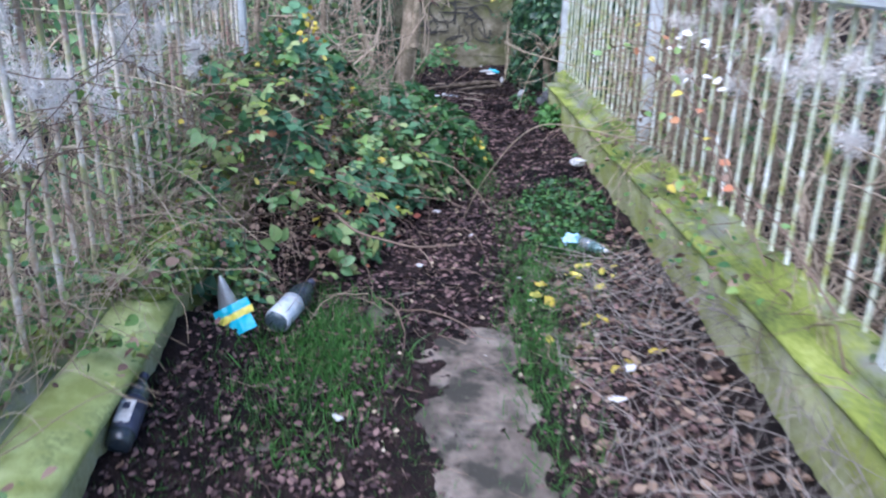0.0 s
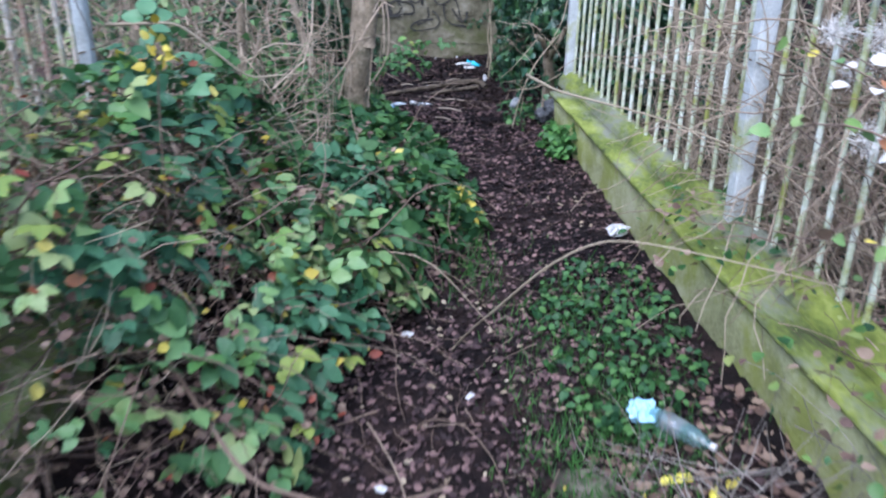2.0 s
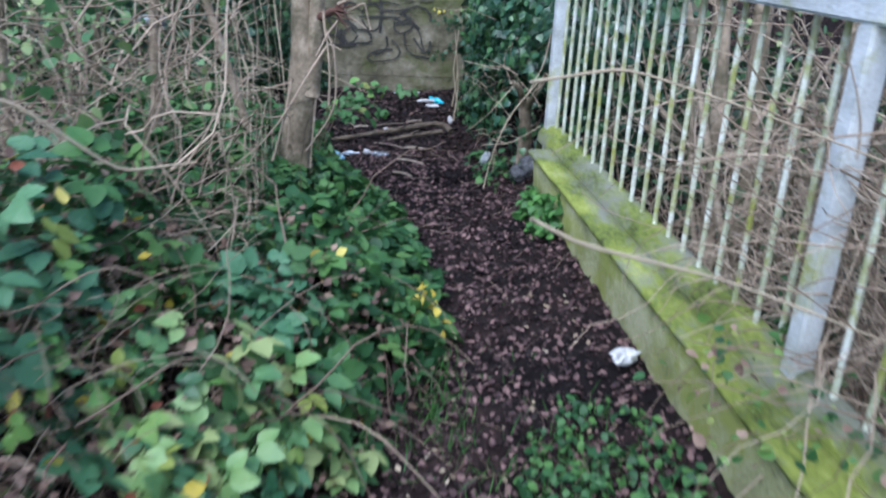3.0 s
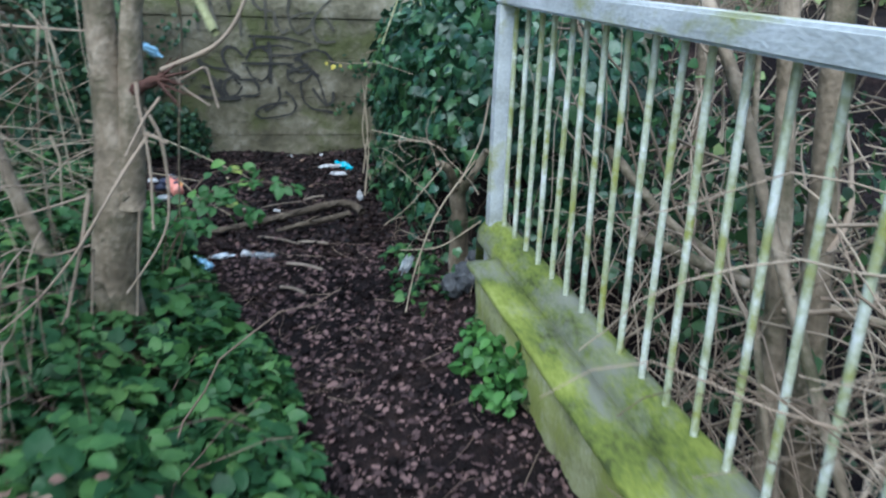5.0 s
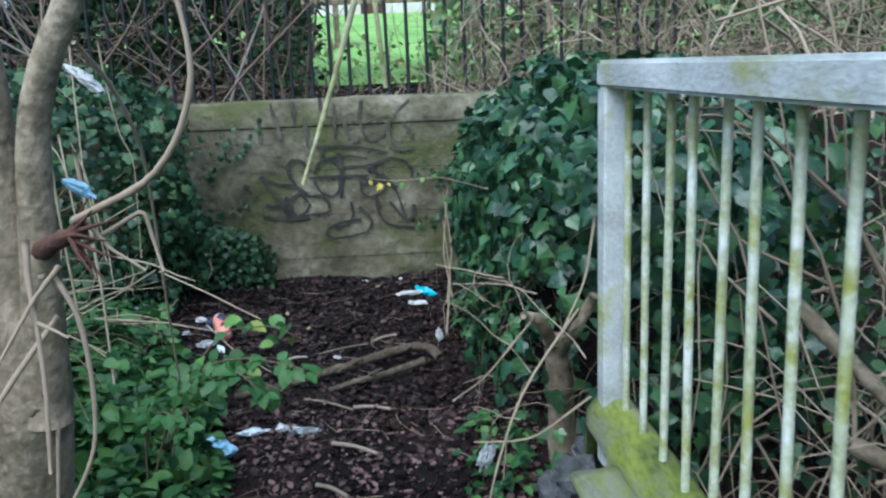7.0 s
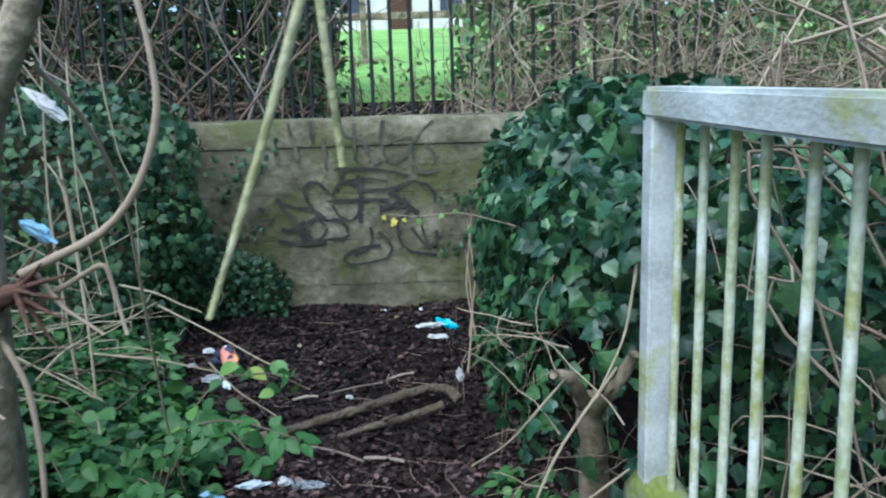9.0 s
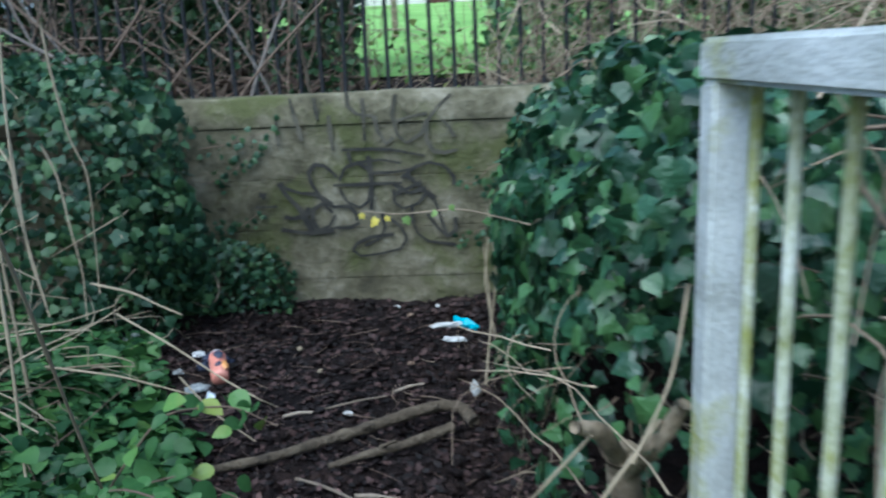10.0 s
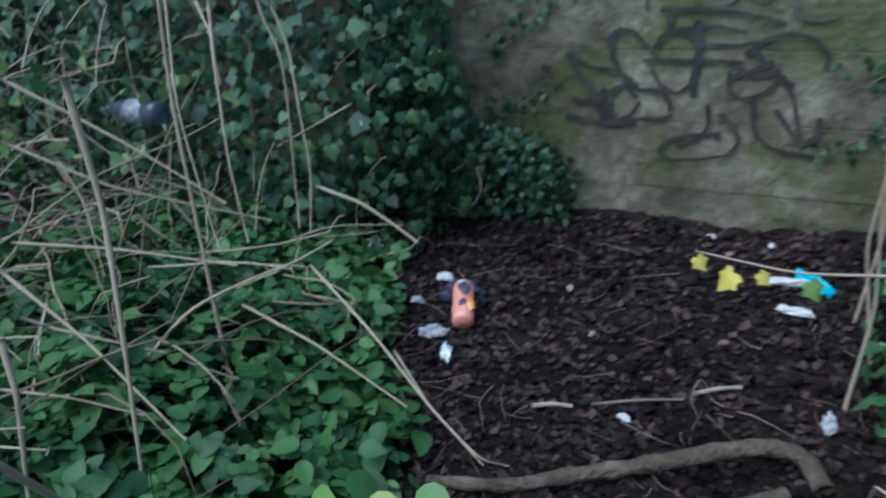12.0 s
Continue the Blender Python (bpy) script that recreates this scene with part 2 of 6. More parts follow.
def tube(geo, pts, r0, r1, sides=5, knots=0.0):
    pts, a, b = ring_frames(pts)
    k = len(pts)
    r = np.linspace(r0, r1, k) if np.isscalar(r0) else np.interp(np.linspace(0, 1, k), np.linspace(0, 1, len(r0)), r0)
    if knots:
        r = r * (1 + knots * rng.normal(size=k))
    ang = np.linspace(0, 2 * np.pi, sides, endpoint=False)
    ring = a[:, None] * np.cos(ang)[None, :, None] + b[:, None] * np.sin(ang)[None, :, None]
    v = (pts[:, None] + ring * r[:, None, None]).reshape(-1, 3)
    f = []
    for i in range(k - 1):
        for j in range(sides):
            q = (j + 1) % sides
            f.append((i * sides + j, i * sides + q, (i + 1) * sides + q, (i + 1) * sides + j))
    geo.add(v, f)
    geo.f.append([geo.n - 1 - j for j in range(sides)])
    geo.f.append([geo.n - k * sides + j for j in range(sides)])


def wander(start, way, length, steps=8, jitter=0.25, sag=0.0, rise=0.0):
    p = np.array(start, float)
    d = np.array(way, float)
    d /= np.linalg.norm(d)
    out = [p.copy()]
    for i in range(steps):
        d = d + rng.normal(size=3) * jitter + np.array((0, 0, rise - sag * (i + 1) / steps))
        d /= np.linalg.norm(d)
        p = p + d * length / steps
        out.append(p.copy())
    return np.array(out)


def smooth_line(points, n=14):
    """A soft curve through a few given points."""
    p = np.array(points, float)
    s = np.linspace(0, 1, len(p))
    u = np.linspace(0, 1, n)
    line = np.stack([np.interp(u, s, p[:, i]) for i in range(3)], 1)
    for _ in range(2):
        line[1:-1] = 0.25 * line[:-2] + 0.5 * line[1:-1] + 0.25 * line[2:]
    return line


def crumple(x, y, z, seed, amount=0.35, detail=3):
    """A crumpled scrap: a flattened, creased pillow."""
    bm = bmesh.new()
    bmesh.ops.create_icosphere(bm, subdivisions=detail, radius=1.0)
    for v in bm.verts:
        c = v.co.copy()
        n = noise.noise(c * 1.8 + Vector((seed, 0, 0))) + 0.6 * abs(noise.noise(c * 4.5 + Vector((0, seed, 0))))
        c *= 1 + amount * n
        v.co = Vector((c.x * x, c.y * y, c.z * z + 0.4 * z * noise.noise(c * 3 + Vector((0, 0, seed)))))
    return bm


def leaf_shape(half, centre=0.4, fold=0.25, droop=0.25, curl=0.0):
    """A leaf from its right outline (x, y), mirrored, fanned round its middle: verts and triangles, base at the origin, tip at y = 1."""
    right = [(x, y) for x, y in half]
    left = [(-x, y) for x, y in half[::-1] if x > 0]
    ring = right + left
    v = [(0.0, centre, -droop * centre ** 2)]
    v += [(x, y, fold * abs(x) - droop * y * y + curl * math.sin(7 * y + 3 * x)) for x, y in ring]
    k = len(ring)
    return np.array(v), np.array([(0, 1 + i, 1 + (i + 1) % k) for i in range(k)])


def three(leaf, spread=62, size=0.85):
    """Three leaflets on one stalk, joined at the base."""
    v, f = leaf
    vs, fs = [np.array([(0.0, 0.0, 0.0)])], []
    n = 1
    for a, s in ((0, 1.0), (spread, size), (-spread, size)):
        c, q = math.cos(radians(a)), math.sin(radians(a))
        w = v * s + np.array((0, 0.18, 0))
        w = np.stack([w[:, 0] * c - w[:, 1] * q, w[:, 0] * q + w[:, 1] * c, w[:, 2] - 0.1 * abs(a) / 60], 1)
        vs.append(w)
        fs.append(f + n)
        fs.append(np.array([(0, n + 1, n + 2)]))
        n += len(w)
    return np.concatenate(vs), np.concatenate(fs)


IVY = leaf_shape([(0, 0.03), (0.22, -0.1), (0.47, 0.0), (0.42, 0.2), (0.6, 0.42), (0.34, 0.58), (0.16, 0.8), (0, 1.0)], 0.32, -0.30, 0.42, 0.05)
IVY_SMALL = leaf_shape([(0, 0.0), (0.4, 0.05), (0.48, 0.38), (0, 1.0)], 0.35, 0.12, 0.15)
OVAL = leaf_shape([(0, 0), (0.2, 0.06), (0.36, 0.28), (0.37, 0.52), (0.22, 0.8), (0, 1.0)], 0.42, 0.18, 0.3)
TRIPLE = three(OVAL)
CURLED = leaf_shape([(0, 0), (0.26, 0.2), (0.34, 0.5), (0.2, 0.8), (0, 1.0)], 0.45, 0.35, -0.25, 0.08)


def scatter(leaf, places, normals, tips, sizes):
    """One triangle mesh's verts and faces with a leaf at each place."""
    t, f = leaf
    y = tips / (np.linalg.norm(tips, axis=1)[:, None] + 1e-9)
    z = normals - (normals * y).sum(1)[:, None] * y
    z /= np.linalg.norm(z, axis=1)[:, None] + 1e-9
    x = np.cross(y, z)
    v = places[:, None] + sizes[:, None, None] * (t[None, :, 0:1] * x[:, None] + t[None, :, 1:2] * y[:, None] + t[None, :, 2:3] * z[:, None])
    k = len(t)
    faces = f[None] + (np.arange(len(places)) * k)[:, None, None]
    return v.reshape(-1, 3), faces.reshape(-1, 3)


def leaf_mesh(name, parts_of):
    vs, fs, n = [], [], 0
    for v, f in parts_of:
        vs.append(v)
        fs.append(f + n)
        n += len(v)
    v, f = np.concatenate(vs), np.concatenate(fs)
    me = bpy.data.meshes.new(name)
    me.vertices.add(len(v))
    me.vertices.foreach_set("co", v.astype(np.float32).ravel())
    me.loops.add(f.size)
    me.loops.foreach_set("vertex_index", f.astype(np.int32).ravel())
    me.polygons.add(len(f))
    me.polygons.foreach_set("loop_start", np.arange(0, f.size, 3, dtype=np.int32))
    me.polygons.foreach_set("use_smooth", np.ones(len(f), dtype=bool))
    me.update(calc_edges=True)
    me.validate()
    return me


def leaf_pose(p, nrm, tip, size):
    y = Vector(tip).normalized()
    z = (Vector(nrm) - Vector(nrm).dot(y) * y).normalized()
    x = y.cross(z)
    return Matrix(((x[0] * size, y[0] * size, z[0] * size, p[0]), (x[1] * size, y[1] * size, z[1] * size, p[1]), (x[2] * size, y[2] * size, z[2] * size, p[2]), (0, 0, 0, 1)))


def single_leaves(parent, leaf, mat, places, normals, tips, sizes, name="leaf"):
    me = leaf_mesh(name, [leaf])
    me.materials.append(mat)
    for p, q, t, s in zip(places, normals, tips, sizes):
        part(name, me, mat, parent, at=leaf_pose(p, q, t, s))


def unit(v):
    return v / (np.linalg.norm(v, axis=-1, keepdims=True) + 1e-9)


def step(a, b, x):
    t = np.clip((x - a) / (b - a), 0, 1)
    return t * t * (3 - 2 * t)


# ---- the lie of the land ----
WALL_Y = 8.515


def bank(x, y):
    """Height of the ground, with no roughness."""
    z = np.interp(y, [-2, 1.5, 3.16, 3.55, 4.2, 5.2, 6.6, 7.5, 8.52], [-0.25, -0.09, -0.02, 0.01, 0.03, 0.10, 0.175, 0.205, 0.265])
    edge = step(0.42, 0.85, np.abs(x)) * np.interp(y, [-4, 1.5, 3, 5.5, 6.5], [0.03, 0.05, 0.07, 0.10, 0.03])
    z = z + edge
    z = z + 0.10 * step(-0.52, -0.84, x) * step(2.7, 2.2, y)
    outside = step(1.12, 1.4, np.abs(x)) * (1 - step(5.9, 6.6, y))
    z = z * (1 - outside) + outside * -0.30
    far = step(8.57, 8.71, y)
    hill = 1.02 + 0.115 * np.clip(y - 9.0, 0, 60)
    return z * (1 - far) + far * hill


def litter_height(x, y):
    """The bank plus clods, as the soil has it."""
    z = bank(x, y)
    r = np.array([noise.noise((a * 4, b * 4, 0.3)) * 0.03 + noise.noise((a * 13, b * 13, 5.3)) * 0.024 + noise.noise((a * 29, b * 29, 9.3)) * 0.016 for a, b in zip(np.ravel(x), np.ravel(y))]).reshape(np.shape(x))
    bare = step(0.26, 0.02, np.abs(x - 0.13) + 0.05 * np.sin(y * 9)) * step(2.8, 2.35, y) * step(0.3, 0.9, y)
    return z + r - bare * 0.045


def grid_mesh(name, xs, ys, height):
    X, Y = np.meshgrid(xs, ys)
    Z = height(X, Y)
    v = np.stack([X, Y, Z], 2).reshape(-1, 3)
    w = len(xs)
    i, j = np.meshgrid(np.arange(len(ys) - 1), np.arange(w - 1), indexing="ij")
    a = (i * w + j).ravel()
    g = Geo()
    g.add(v, np.stack([a, a + 1, a + w + 1, a + w], 1))
    return g.mesh(name)


# ---- ground ----
xs = np.concatenate([[-300, -80, -25, -10], np.arange(-4, -1.2, 0.2), np.arange(-1.2, 1.2, 0.03), np.arange(1.2, 4.1, 0.2), [10, 25, 80, 300]])
ys = np.concatenate([[-300, -60, -15, -6], np.arange(-2, 0.6, 0.15), np.arange(0.6, 8.56, 0.03), [8.575, 8.71, 8.9], np.arange(9.2, 13, 0.5), [16, 22, 30, 45, 69, 120, 300]])
ground = part("ground", grid_mesh("ground", xs, ys, litter_height), SOIL)
tagged(ground, "dark damp soil path covered in rotting leaf litter", "ground", kind="structure")
lawn_mesh = grid_mesh("lawn", np.linspace(-18, 22, 40), np.linspace(11.5, 68, 40), lambda x, y: bank(x, y) + 0.03)
tagged(part("lawn", lawn_mesh, GRASSLAND), "bright green mown grass bank beyond the iron railings", "lawn", kind="structure")
slab = part("pavement", box_bm(1.5, 5.2, 0.2, 0.0, at=(0.0, 0.0, -0.1)), CONCRETE, at=pose(0.0, 0.6, -0.146, 2.45, 0, 0))
tagged(slab, "worn bare concrete deck showing through the soil", "pavement", kind="structure")


# ---- kerbs: both parapets climb and turn a little towards the wall ----
def line_right(y):
    return 0.9116 + 0.053 * (6.033 - y)


def line_left(y):
    return 1.05 + 0.053 * (y - 2.6)


def deck(y):
    return 0.5074 - 0.0486 * (6.033 - y)


def rail_under(y):
    return 1.2565 - 0.0318 * (6.033 - y)


def strip(side, along, section, y0, y1, rough=0.006, close=True):
    """A long course with a given cross section of (inset from the bars, height over the deck)."""
    g, v, m = Geo(), [], len(section)
    n = int((y1 - y0) / 0.03)
    for i in range(n + 1):
        y = y0 + (y1 - y0) * i / n
        for d, z in section:
            w = noise.noise((y * 3, d * 9, z * 9 + side)) * rough + noise.noise((y * 17, d * 25, z * 25)) * rough * 0.5
            v.append((side * (along(y) - d + w), y, deck(y) + z + w))
    f = [(i * m + k, i * m + k + 1, (i + 1) * m + k + 1, (i + 1) * m + k) for i in range(n) for k in range(m - 1)]
    g.add(v, f if side > 0 else [q[::-1] for q in f])
    if close:
        g.f.append([n * m + k for k in range(m)])
        g.f.append([k for k in range(m)][::-1])
    return g


def kerb(name, side, along, y0, y1, label, wide=0.0, top=MOSSY):
    holder = thing(name, (0, 0, 0), label, "parapet", kind="structure")
    part("face", strip(side, along, [(0.142 + wide, -0.8), (0.140 + wide, -0.4), (0.139 + wide, -0.2), (0.14 + wide, -0.088), (0.05, -0.088), (0.05, -0.8)], y0, y1 - 0.27, 0.010), KERB_FACE, holder, "grey-green damp concrete face")
    part("coping", strip(side, along, [(0.142 + wide, -0.086 - wide), (0.166 + wide, -0.082 - wide), (0.172 + wide, -0.072 - wide), (0.165 + wide, -0.061 - wide * 0.8), (0.14, -0.057), (0.10, -0.054), (0.055, -0.050), (0.05, -0.086)], y0, y1 - 0.25, 0.004), top, holder, "shallow coping with yellow-green moss")
    part("upstand", strip(side, along, [(0.062, -0.08), (0.060, -0.042), (0.045, -0.022), (0.022, 0.000), (0.008, 0.010), (-0.02, 0.012), (-0.032, 0.006), (-0.036, -0.02), (-0.038, -0.9), (0.05, -0.9)], y0, y1, 0.004), MOSSY, holder, "sloping mossy upstand under the bars")
    return holder


kerb("parapet_right", 1, line_right, -1.6, 6.15, "low concrete parapet covered in bright green moss")
kerb("parapet_left", -1, line_left, -1.6, 4.4, "low mossy concrete parapet overgrown with brambles", 0.04, MOSS_STONE)


# ---- railings ----
def round_bar(radius, height, sides=10):
    g = Geo()
    tube(g, [(0, 0, height * k / 6) for k in range(7)], radius, radius, sides)
    return g.mesh("bar")


def railing(name, side, along, ys_bars, posts, y0, y1, label, rail=0.060, bar_mat=BAR):
    r = thing(name, (0, 0, 0), label, "railing")
    mid = (y0 + y1) / 2
    turn = 3.03 if side > 0 else math.degrees(math.atan(0.053))
    part("top_rail", box_bm(0.07, (y1 - y0) * 1.002, rail, 0.007, 2), ALU, r, "flat grey weathered top rail with algae", at=pose(side * along(mid), mid, rail_under(mid) + rail / 2, 1.82, 0, turn))
    me = round_bar(0.0083, 0.9)
    me.materials.append(bar_mat)
    for y in ys_bars:
        part("bar", me, bar_mat, r, at=pose(side * along(y), y, rail_under(y) - 0.895, rng.normal() * 0.3, rng.normal() * 0.3, rng.uniform(0, 360)))
    b = box_bm(0.054, 0.054, 0.92, 0.005, 2)
    pm = bpy.data.meshes.new("post")
    b.to_mesh(pm)
    b.free()
    pm.materials.append(ALU)
    for y in posts:
        part("post", pm, ALU, r, at=pose(side * (along(y) - 0.008), y, rail_under(y) - 0.459, 0, 0, turn))
    return r


RIGHT_POSTS = [6.116, 3.90, 1.70, -0.5]
LEFT_POSTS = [4.3, 1.3, -0.9]
right_bars = [y for y in (6.033 - 0.1132 * k for k in range(66)) if min(abs(y - p) for p in RIGHT_POSTS) > 0.045]
left_bars = [y for y in (4.23 - 0.1132 * k for k in range(50)) if min(abs(y - p) for p in LEFT_POSTS) > 0.045]
railing("railing", 1, line_right, right_bars, RIGHT_POSTS, -1.5, 6.152, "grey metal railing streaked with green algae on the parapet")
railing("railing", -1, line_left, left_bars, LEFT_POSTS, -1.5, 4.34, "rusty grey metal railing overgrown with brambles and seed heads", bar_mat=RUSTY)

# ---- end wall ----
end_wall = thing("wall_end", (0, WALL_Y, 0), "low mossy concrete block wall with black sprayed graffiti", "wall", kind="structure")
part("core", box_bm(6.4, 0.17, 1.30, 0.0, at=(-0.6, 0.105, 0.60)), MORTAR, end_wall)
block_mesh = []
for w in (0.8794,):
    b = box_bm(w, 0.11, 0.2382, 0.002)
    bmesh.ops.subdivide_edges(b, edges=[e for e in b.edges if e.calc_length() > 0.1], cuts=9, use_grid_fill=True)
    for v in b.verts:
        v.co += Vector((0, noise.noise(Vector((v.co.x * 8, v.co.y, v.co.z * 11)) + Vector((w * 7, 0, 0))) * 0.007 * (1 - (abs(v.co.x) / w * 2) ** 4) * (1 - (abs(v.co.z) / 0.12) ** 6), 0))
    me = bpy.data.meshes.new("block")
    b.to_mesh(me)
    b.free()
    me.materials.append(BLOCK)
    block_mesh.append(me)
for c in range(5):
    x = -3.62 + (0.40 if c % 2 else 0.0)
    while x < 2.4:
        part("block", block_mesh[0], BLOCK, end_wall, at=pose(x, 0.055 + rng.uniform(-0.003, 0.003), -0.095 + 0.24 * c + 0.118))
        x += 0.88
cap = Geo()
v, f, n = [], [], 128
for i in range(n + 1):
    x = -3.8 + 6.4 * i / n
    a, c = noise.noise((x * 2.2, 1, 0)) * 0.012, noise.noise((x * 9, 2, 0)) * 0.006
    for y, z in ((-0.006 + c, 1.108), (-0.008 + c, 1.235 + a), (0.012, 1.247 + a + c), (0.19, 1.247 + a), (0.20, 1.108)):
        v.append((x, y, z))
cap.add(v, [(i * 5 + k, (i + 1) * 5 + k, (i + 1) * 5 + k + 1, i * 5 + k + 1) for i in range(n) for k in range(4)])
part("coping", cap, BLOCK, end_wall, "crumbling mortar coping")


# ---- graffiti, sprayed on the wall face ----
def spray(*points, width=0.018, faded=False):
    """One sprayed stroke: a soft line through a few points (x, z) on the wall face."""
    line = smooth_line([(x, 0.0, z) for x, z in points], 8 * len(points))[:, [0, 2]]
    d = unit(np.gradient(line, axis=0))
    across = np.stack([-d[:, 1], d[:, 0]], 1)
    w = width * 0.5 * (0.9 + 0.22 * np.sin(np.linspace(0, 6, len(line)) + line[0, 0] * 9))[:, None]
    k = len(line)
    coat = -0.0112 - 0.00025 * len(end_wall.children) % 0.004
    g = Geo()
    g.add([(a, coat, b) for a, b in np.concatenate([line + across * w, line - across * w])], [(i, i + 1, k + i + 1, k + i) for i in range(k - 1)])
    part("graffiti_stroke", g, SPRAY_WORN if faded else SPRAY, end_wall)


# the big tag in the middle, then the worn letters along the top
spray((-0.36, 0.85), (-0.34, 0.8), (-0.27, 0.72), (-0.24, 0.65), (-0.22, 0.62), width=0.03)
spray((-0.35, 0.83), (-0.27, 0.8), (-0.19, 0.79), (-0.12, 0.74), width=0.02)
spray((-0.35, 0.69), (-0.31, 0.68), (-0.25, 0.69), (-0.23, 0.73), width=0.026)
spray((-0.09, 0.87), (-0.14, 0.92), (-0.19, 0.93), (-0.22, 0.89), (-0.21, 0.84), (-0.18, 0.79), (-0.15, 0.73), (-0.12, 0.7), width=0.018)
spray((-0.11, 0.73), (-0.16, 0.75), (-0.21, 0.72), (-0.22, 0.67), (-0.19, 0.62), (-0.14, 0.64), (-0.11, 0.69), width=0.018)
spray((-0.12, 0.73), (-0.04, 0.73), (-0.01, 0.69), (-0.01, 0.66), width=0.018)
spray((-0.12, 0.63), (-0.04, 0.63), (-0, 0.65), width=0.016)
spray((-0.08, 0.85), (-0.05, 0.91), (0.01, 0.93), (0.06, 0.9), (0.07, 0.84), (0.05, 0.75), (0.01, 0.72), (-0.05, 0.75), (-0.08, 0.81), width=0.016)
spray((-0.03, 0.98), (-0.02, 0.92), width=0.018)
spray((0.06, 0.96), (0.07, 0.88), (0.07, 0.78), (0.06, 0.71), width=0.022)
spray((-0.11, 0.83), (0.01, 0.83), (0.12, 0.83), (0.21, 0.83), width=0.016)
spray((-0.06, 0.99), (0.08, 0.99), (0.19, 0.98), (0.32, 0.95), width=0.014)
spray((0.01, 0.93), (0.12, 0.94), (0.21, 0.92), width=0.012)
spray((0.08, 0.88), (0.18, 0.88), (0.26, 0.89), width=0.014)
spray((0.21, 0.85), (0.27, 0.9), (0.34, 0.92), (0.41, 0.9), (0.45, 0.85), (0.45, 0.81), width=0.018)
spray((0.17, 0.83), (0.24, 0.78), (0.32, 0.8), width=0.022)
spray((0.23, 0.87), (0.29, 0.81), (0.36, 0.75), width=0.024)
spray((0.18, 0.78), (0.23, 0.8), (0.3, 0.83), width=0.02)
spray((0.17, 0.8), (0.17, 0.74), (0.21, 0.71), (0.28, 0.73), (0.32, 0.78), width=0.014)
spray((0.33, 0.79), (0.37, 0.71), (0.39, 0.63), (0.41, 0.57), width=0.014)
spray((0.32, 0.68), (0.37, 0.61), (0.41, 0.57), (0.45, 0.6), (0.45, 0.66), width=0.018)
spray((0.25, 0.72), (0.25, 0.65), (0.27, 0.59), (0.32, 0.55), (0.39, 0.54), (0.45, 0.53), width=0.015)
spray((0.11, 0.69), (0.12, 0.62), (0.09, 0.57), (0.02, 0.54), width=0.014)
spray((0.16, 0.59), (0.05, 0.58), (-0.02, 0.55), (-0.04, 0.52), (0, 0.49), (0.1, 0.5), (0.19, 0.52), (0.22, 0.57), (0.19, 0.63), (0.15, 0.66), width=0.015)
spray((-0.37, 0.63), (-0.26, 0.61), (-0.12, 0.62), width=0.024)
spray((-0.46, 0.8), (-0.43, 0.79), width=0.03)
spray((-0.48, 0.74), (-0.38, 0.74), width=0.011)
spray((-0.02, 1.25), (-0.02, 1.19), (0.02, 1.15), (0.09, 1.14), width=0.018, faded=True)
spray((0.2, 1.23), (0.18, 1.14), (0.2, 1.05), (0.24, 1.01), (0.31, 1.05), (0.34, 1.11), width=0.018, faded=True)
spray((0.2, 1.11), (0.26, 1.13), (0.34, 1.14), width=0.014, faded=True)
spray((0.45, 1.22), (0.39, 1.17), (0.34, 1.11), (0.33, 1.03), (0.36, 0.97), (0.41, 0.96), (0.47, 0.97), width=0.018, faded=True)
spray((0.41, 1.11), (0.44, 1.07), (0.46, 1.03), width=0.016, faded=True)
spray((0.1, 1.14), (0.11, 1.07), (0.15, 1.01), (0.18, 1.04), width=0.02, faded=True)
spray((-0.26, 1.14), (-0.24, 1.04), width=0.02, faded=True)
spray((-0.11, 1.15), (-0.1, 0.99), width=0.02, faded=True)
spray((-0.35, 1.15), (-0.35, 1.02), width=0.018, faded=True)
spray((-0.28, 1.23), (-0.26, 1.12), width=0.018, faded=True)
spray((-0.17, 1.23), (-0.16, 1.13), width=0.02, faded=True)
spray((0.05, 1.22), (0.05, 1.03), width=0.018, faded=True)


# ---- iron railings behind the wall ----
iron = thing("iron_railing", (0, 9.15, 0), "tall black iron railing behind the block wall", "railing")
ib = round_bar(0.011, 2.0, 8)
ib.materials.append(BLACK)
for i in range(46):
    part("bar", ib, BLACK, iron, at=pose(-3.2 + 0.118 * i, 0, 0.98, rng.normal() * 0.4, rng.normal() * 0.4))
for z in (1.12, 2.78):
    part("cross_rail", box_bm(5.5, 0.012, 0.045, 0.003, at=(-0.55, 0.0, z)), BLACK, iron)
far_fence = thing("timber_fence", (3.0, 17.0, float(bank(3.0, 17.0))), "low dark timber fence across the grass", "fence")
for i in range(7):
    part("post", box_bm(0.09, 0.09, 1.1, 0.01), BARK, far_fence, at=pose(-8 + i * 2.2, 0, 0.5))
part("cross_rail", box_bm(14.0, 0.05, 0.11, 0.01, at=(-1.6, 0, 0.75)), BARK, far_fence)


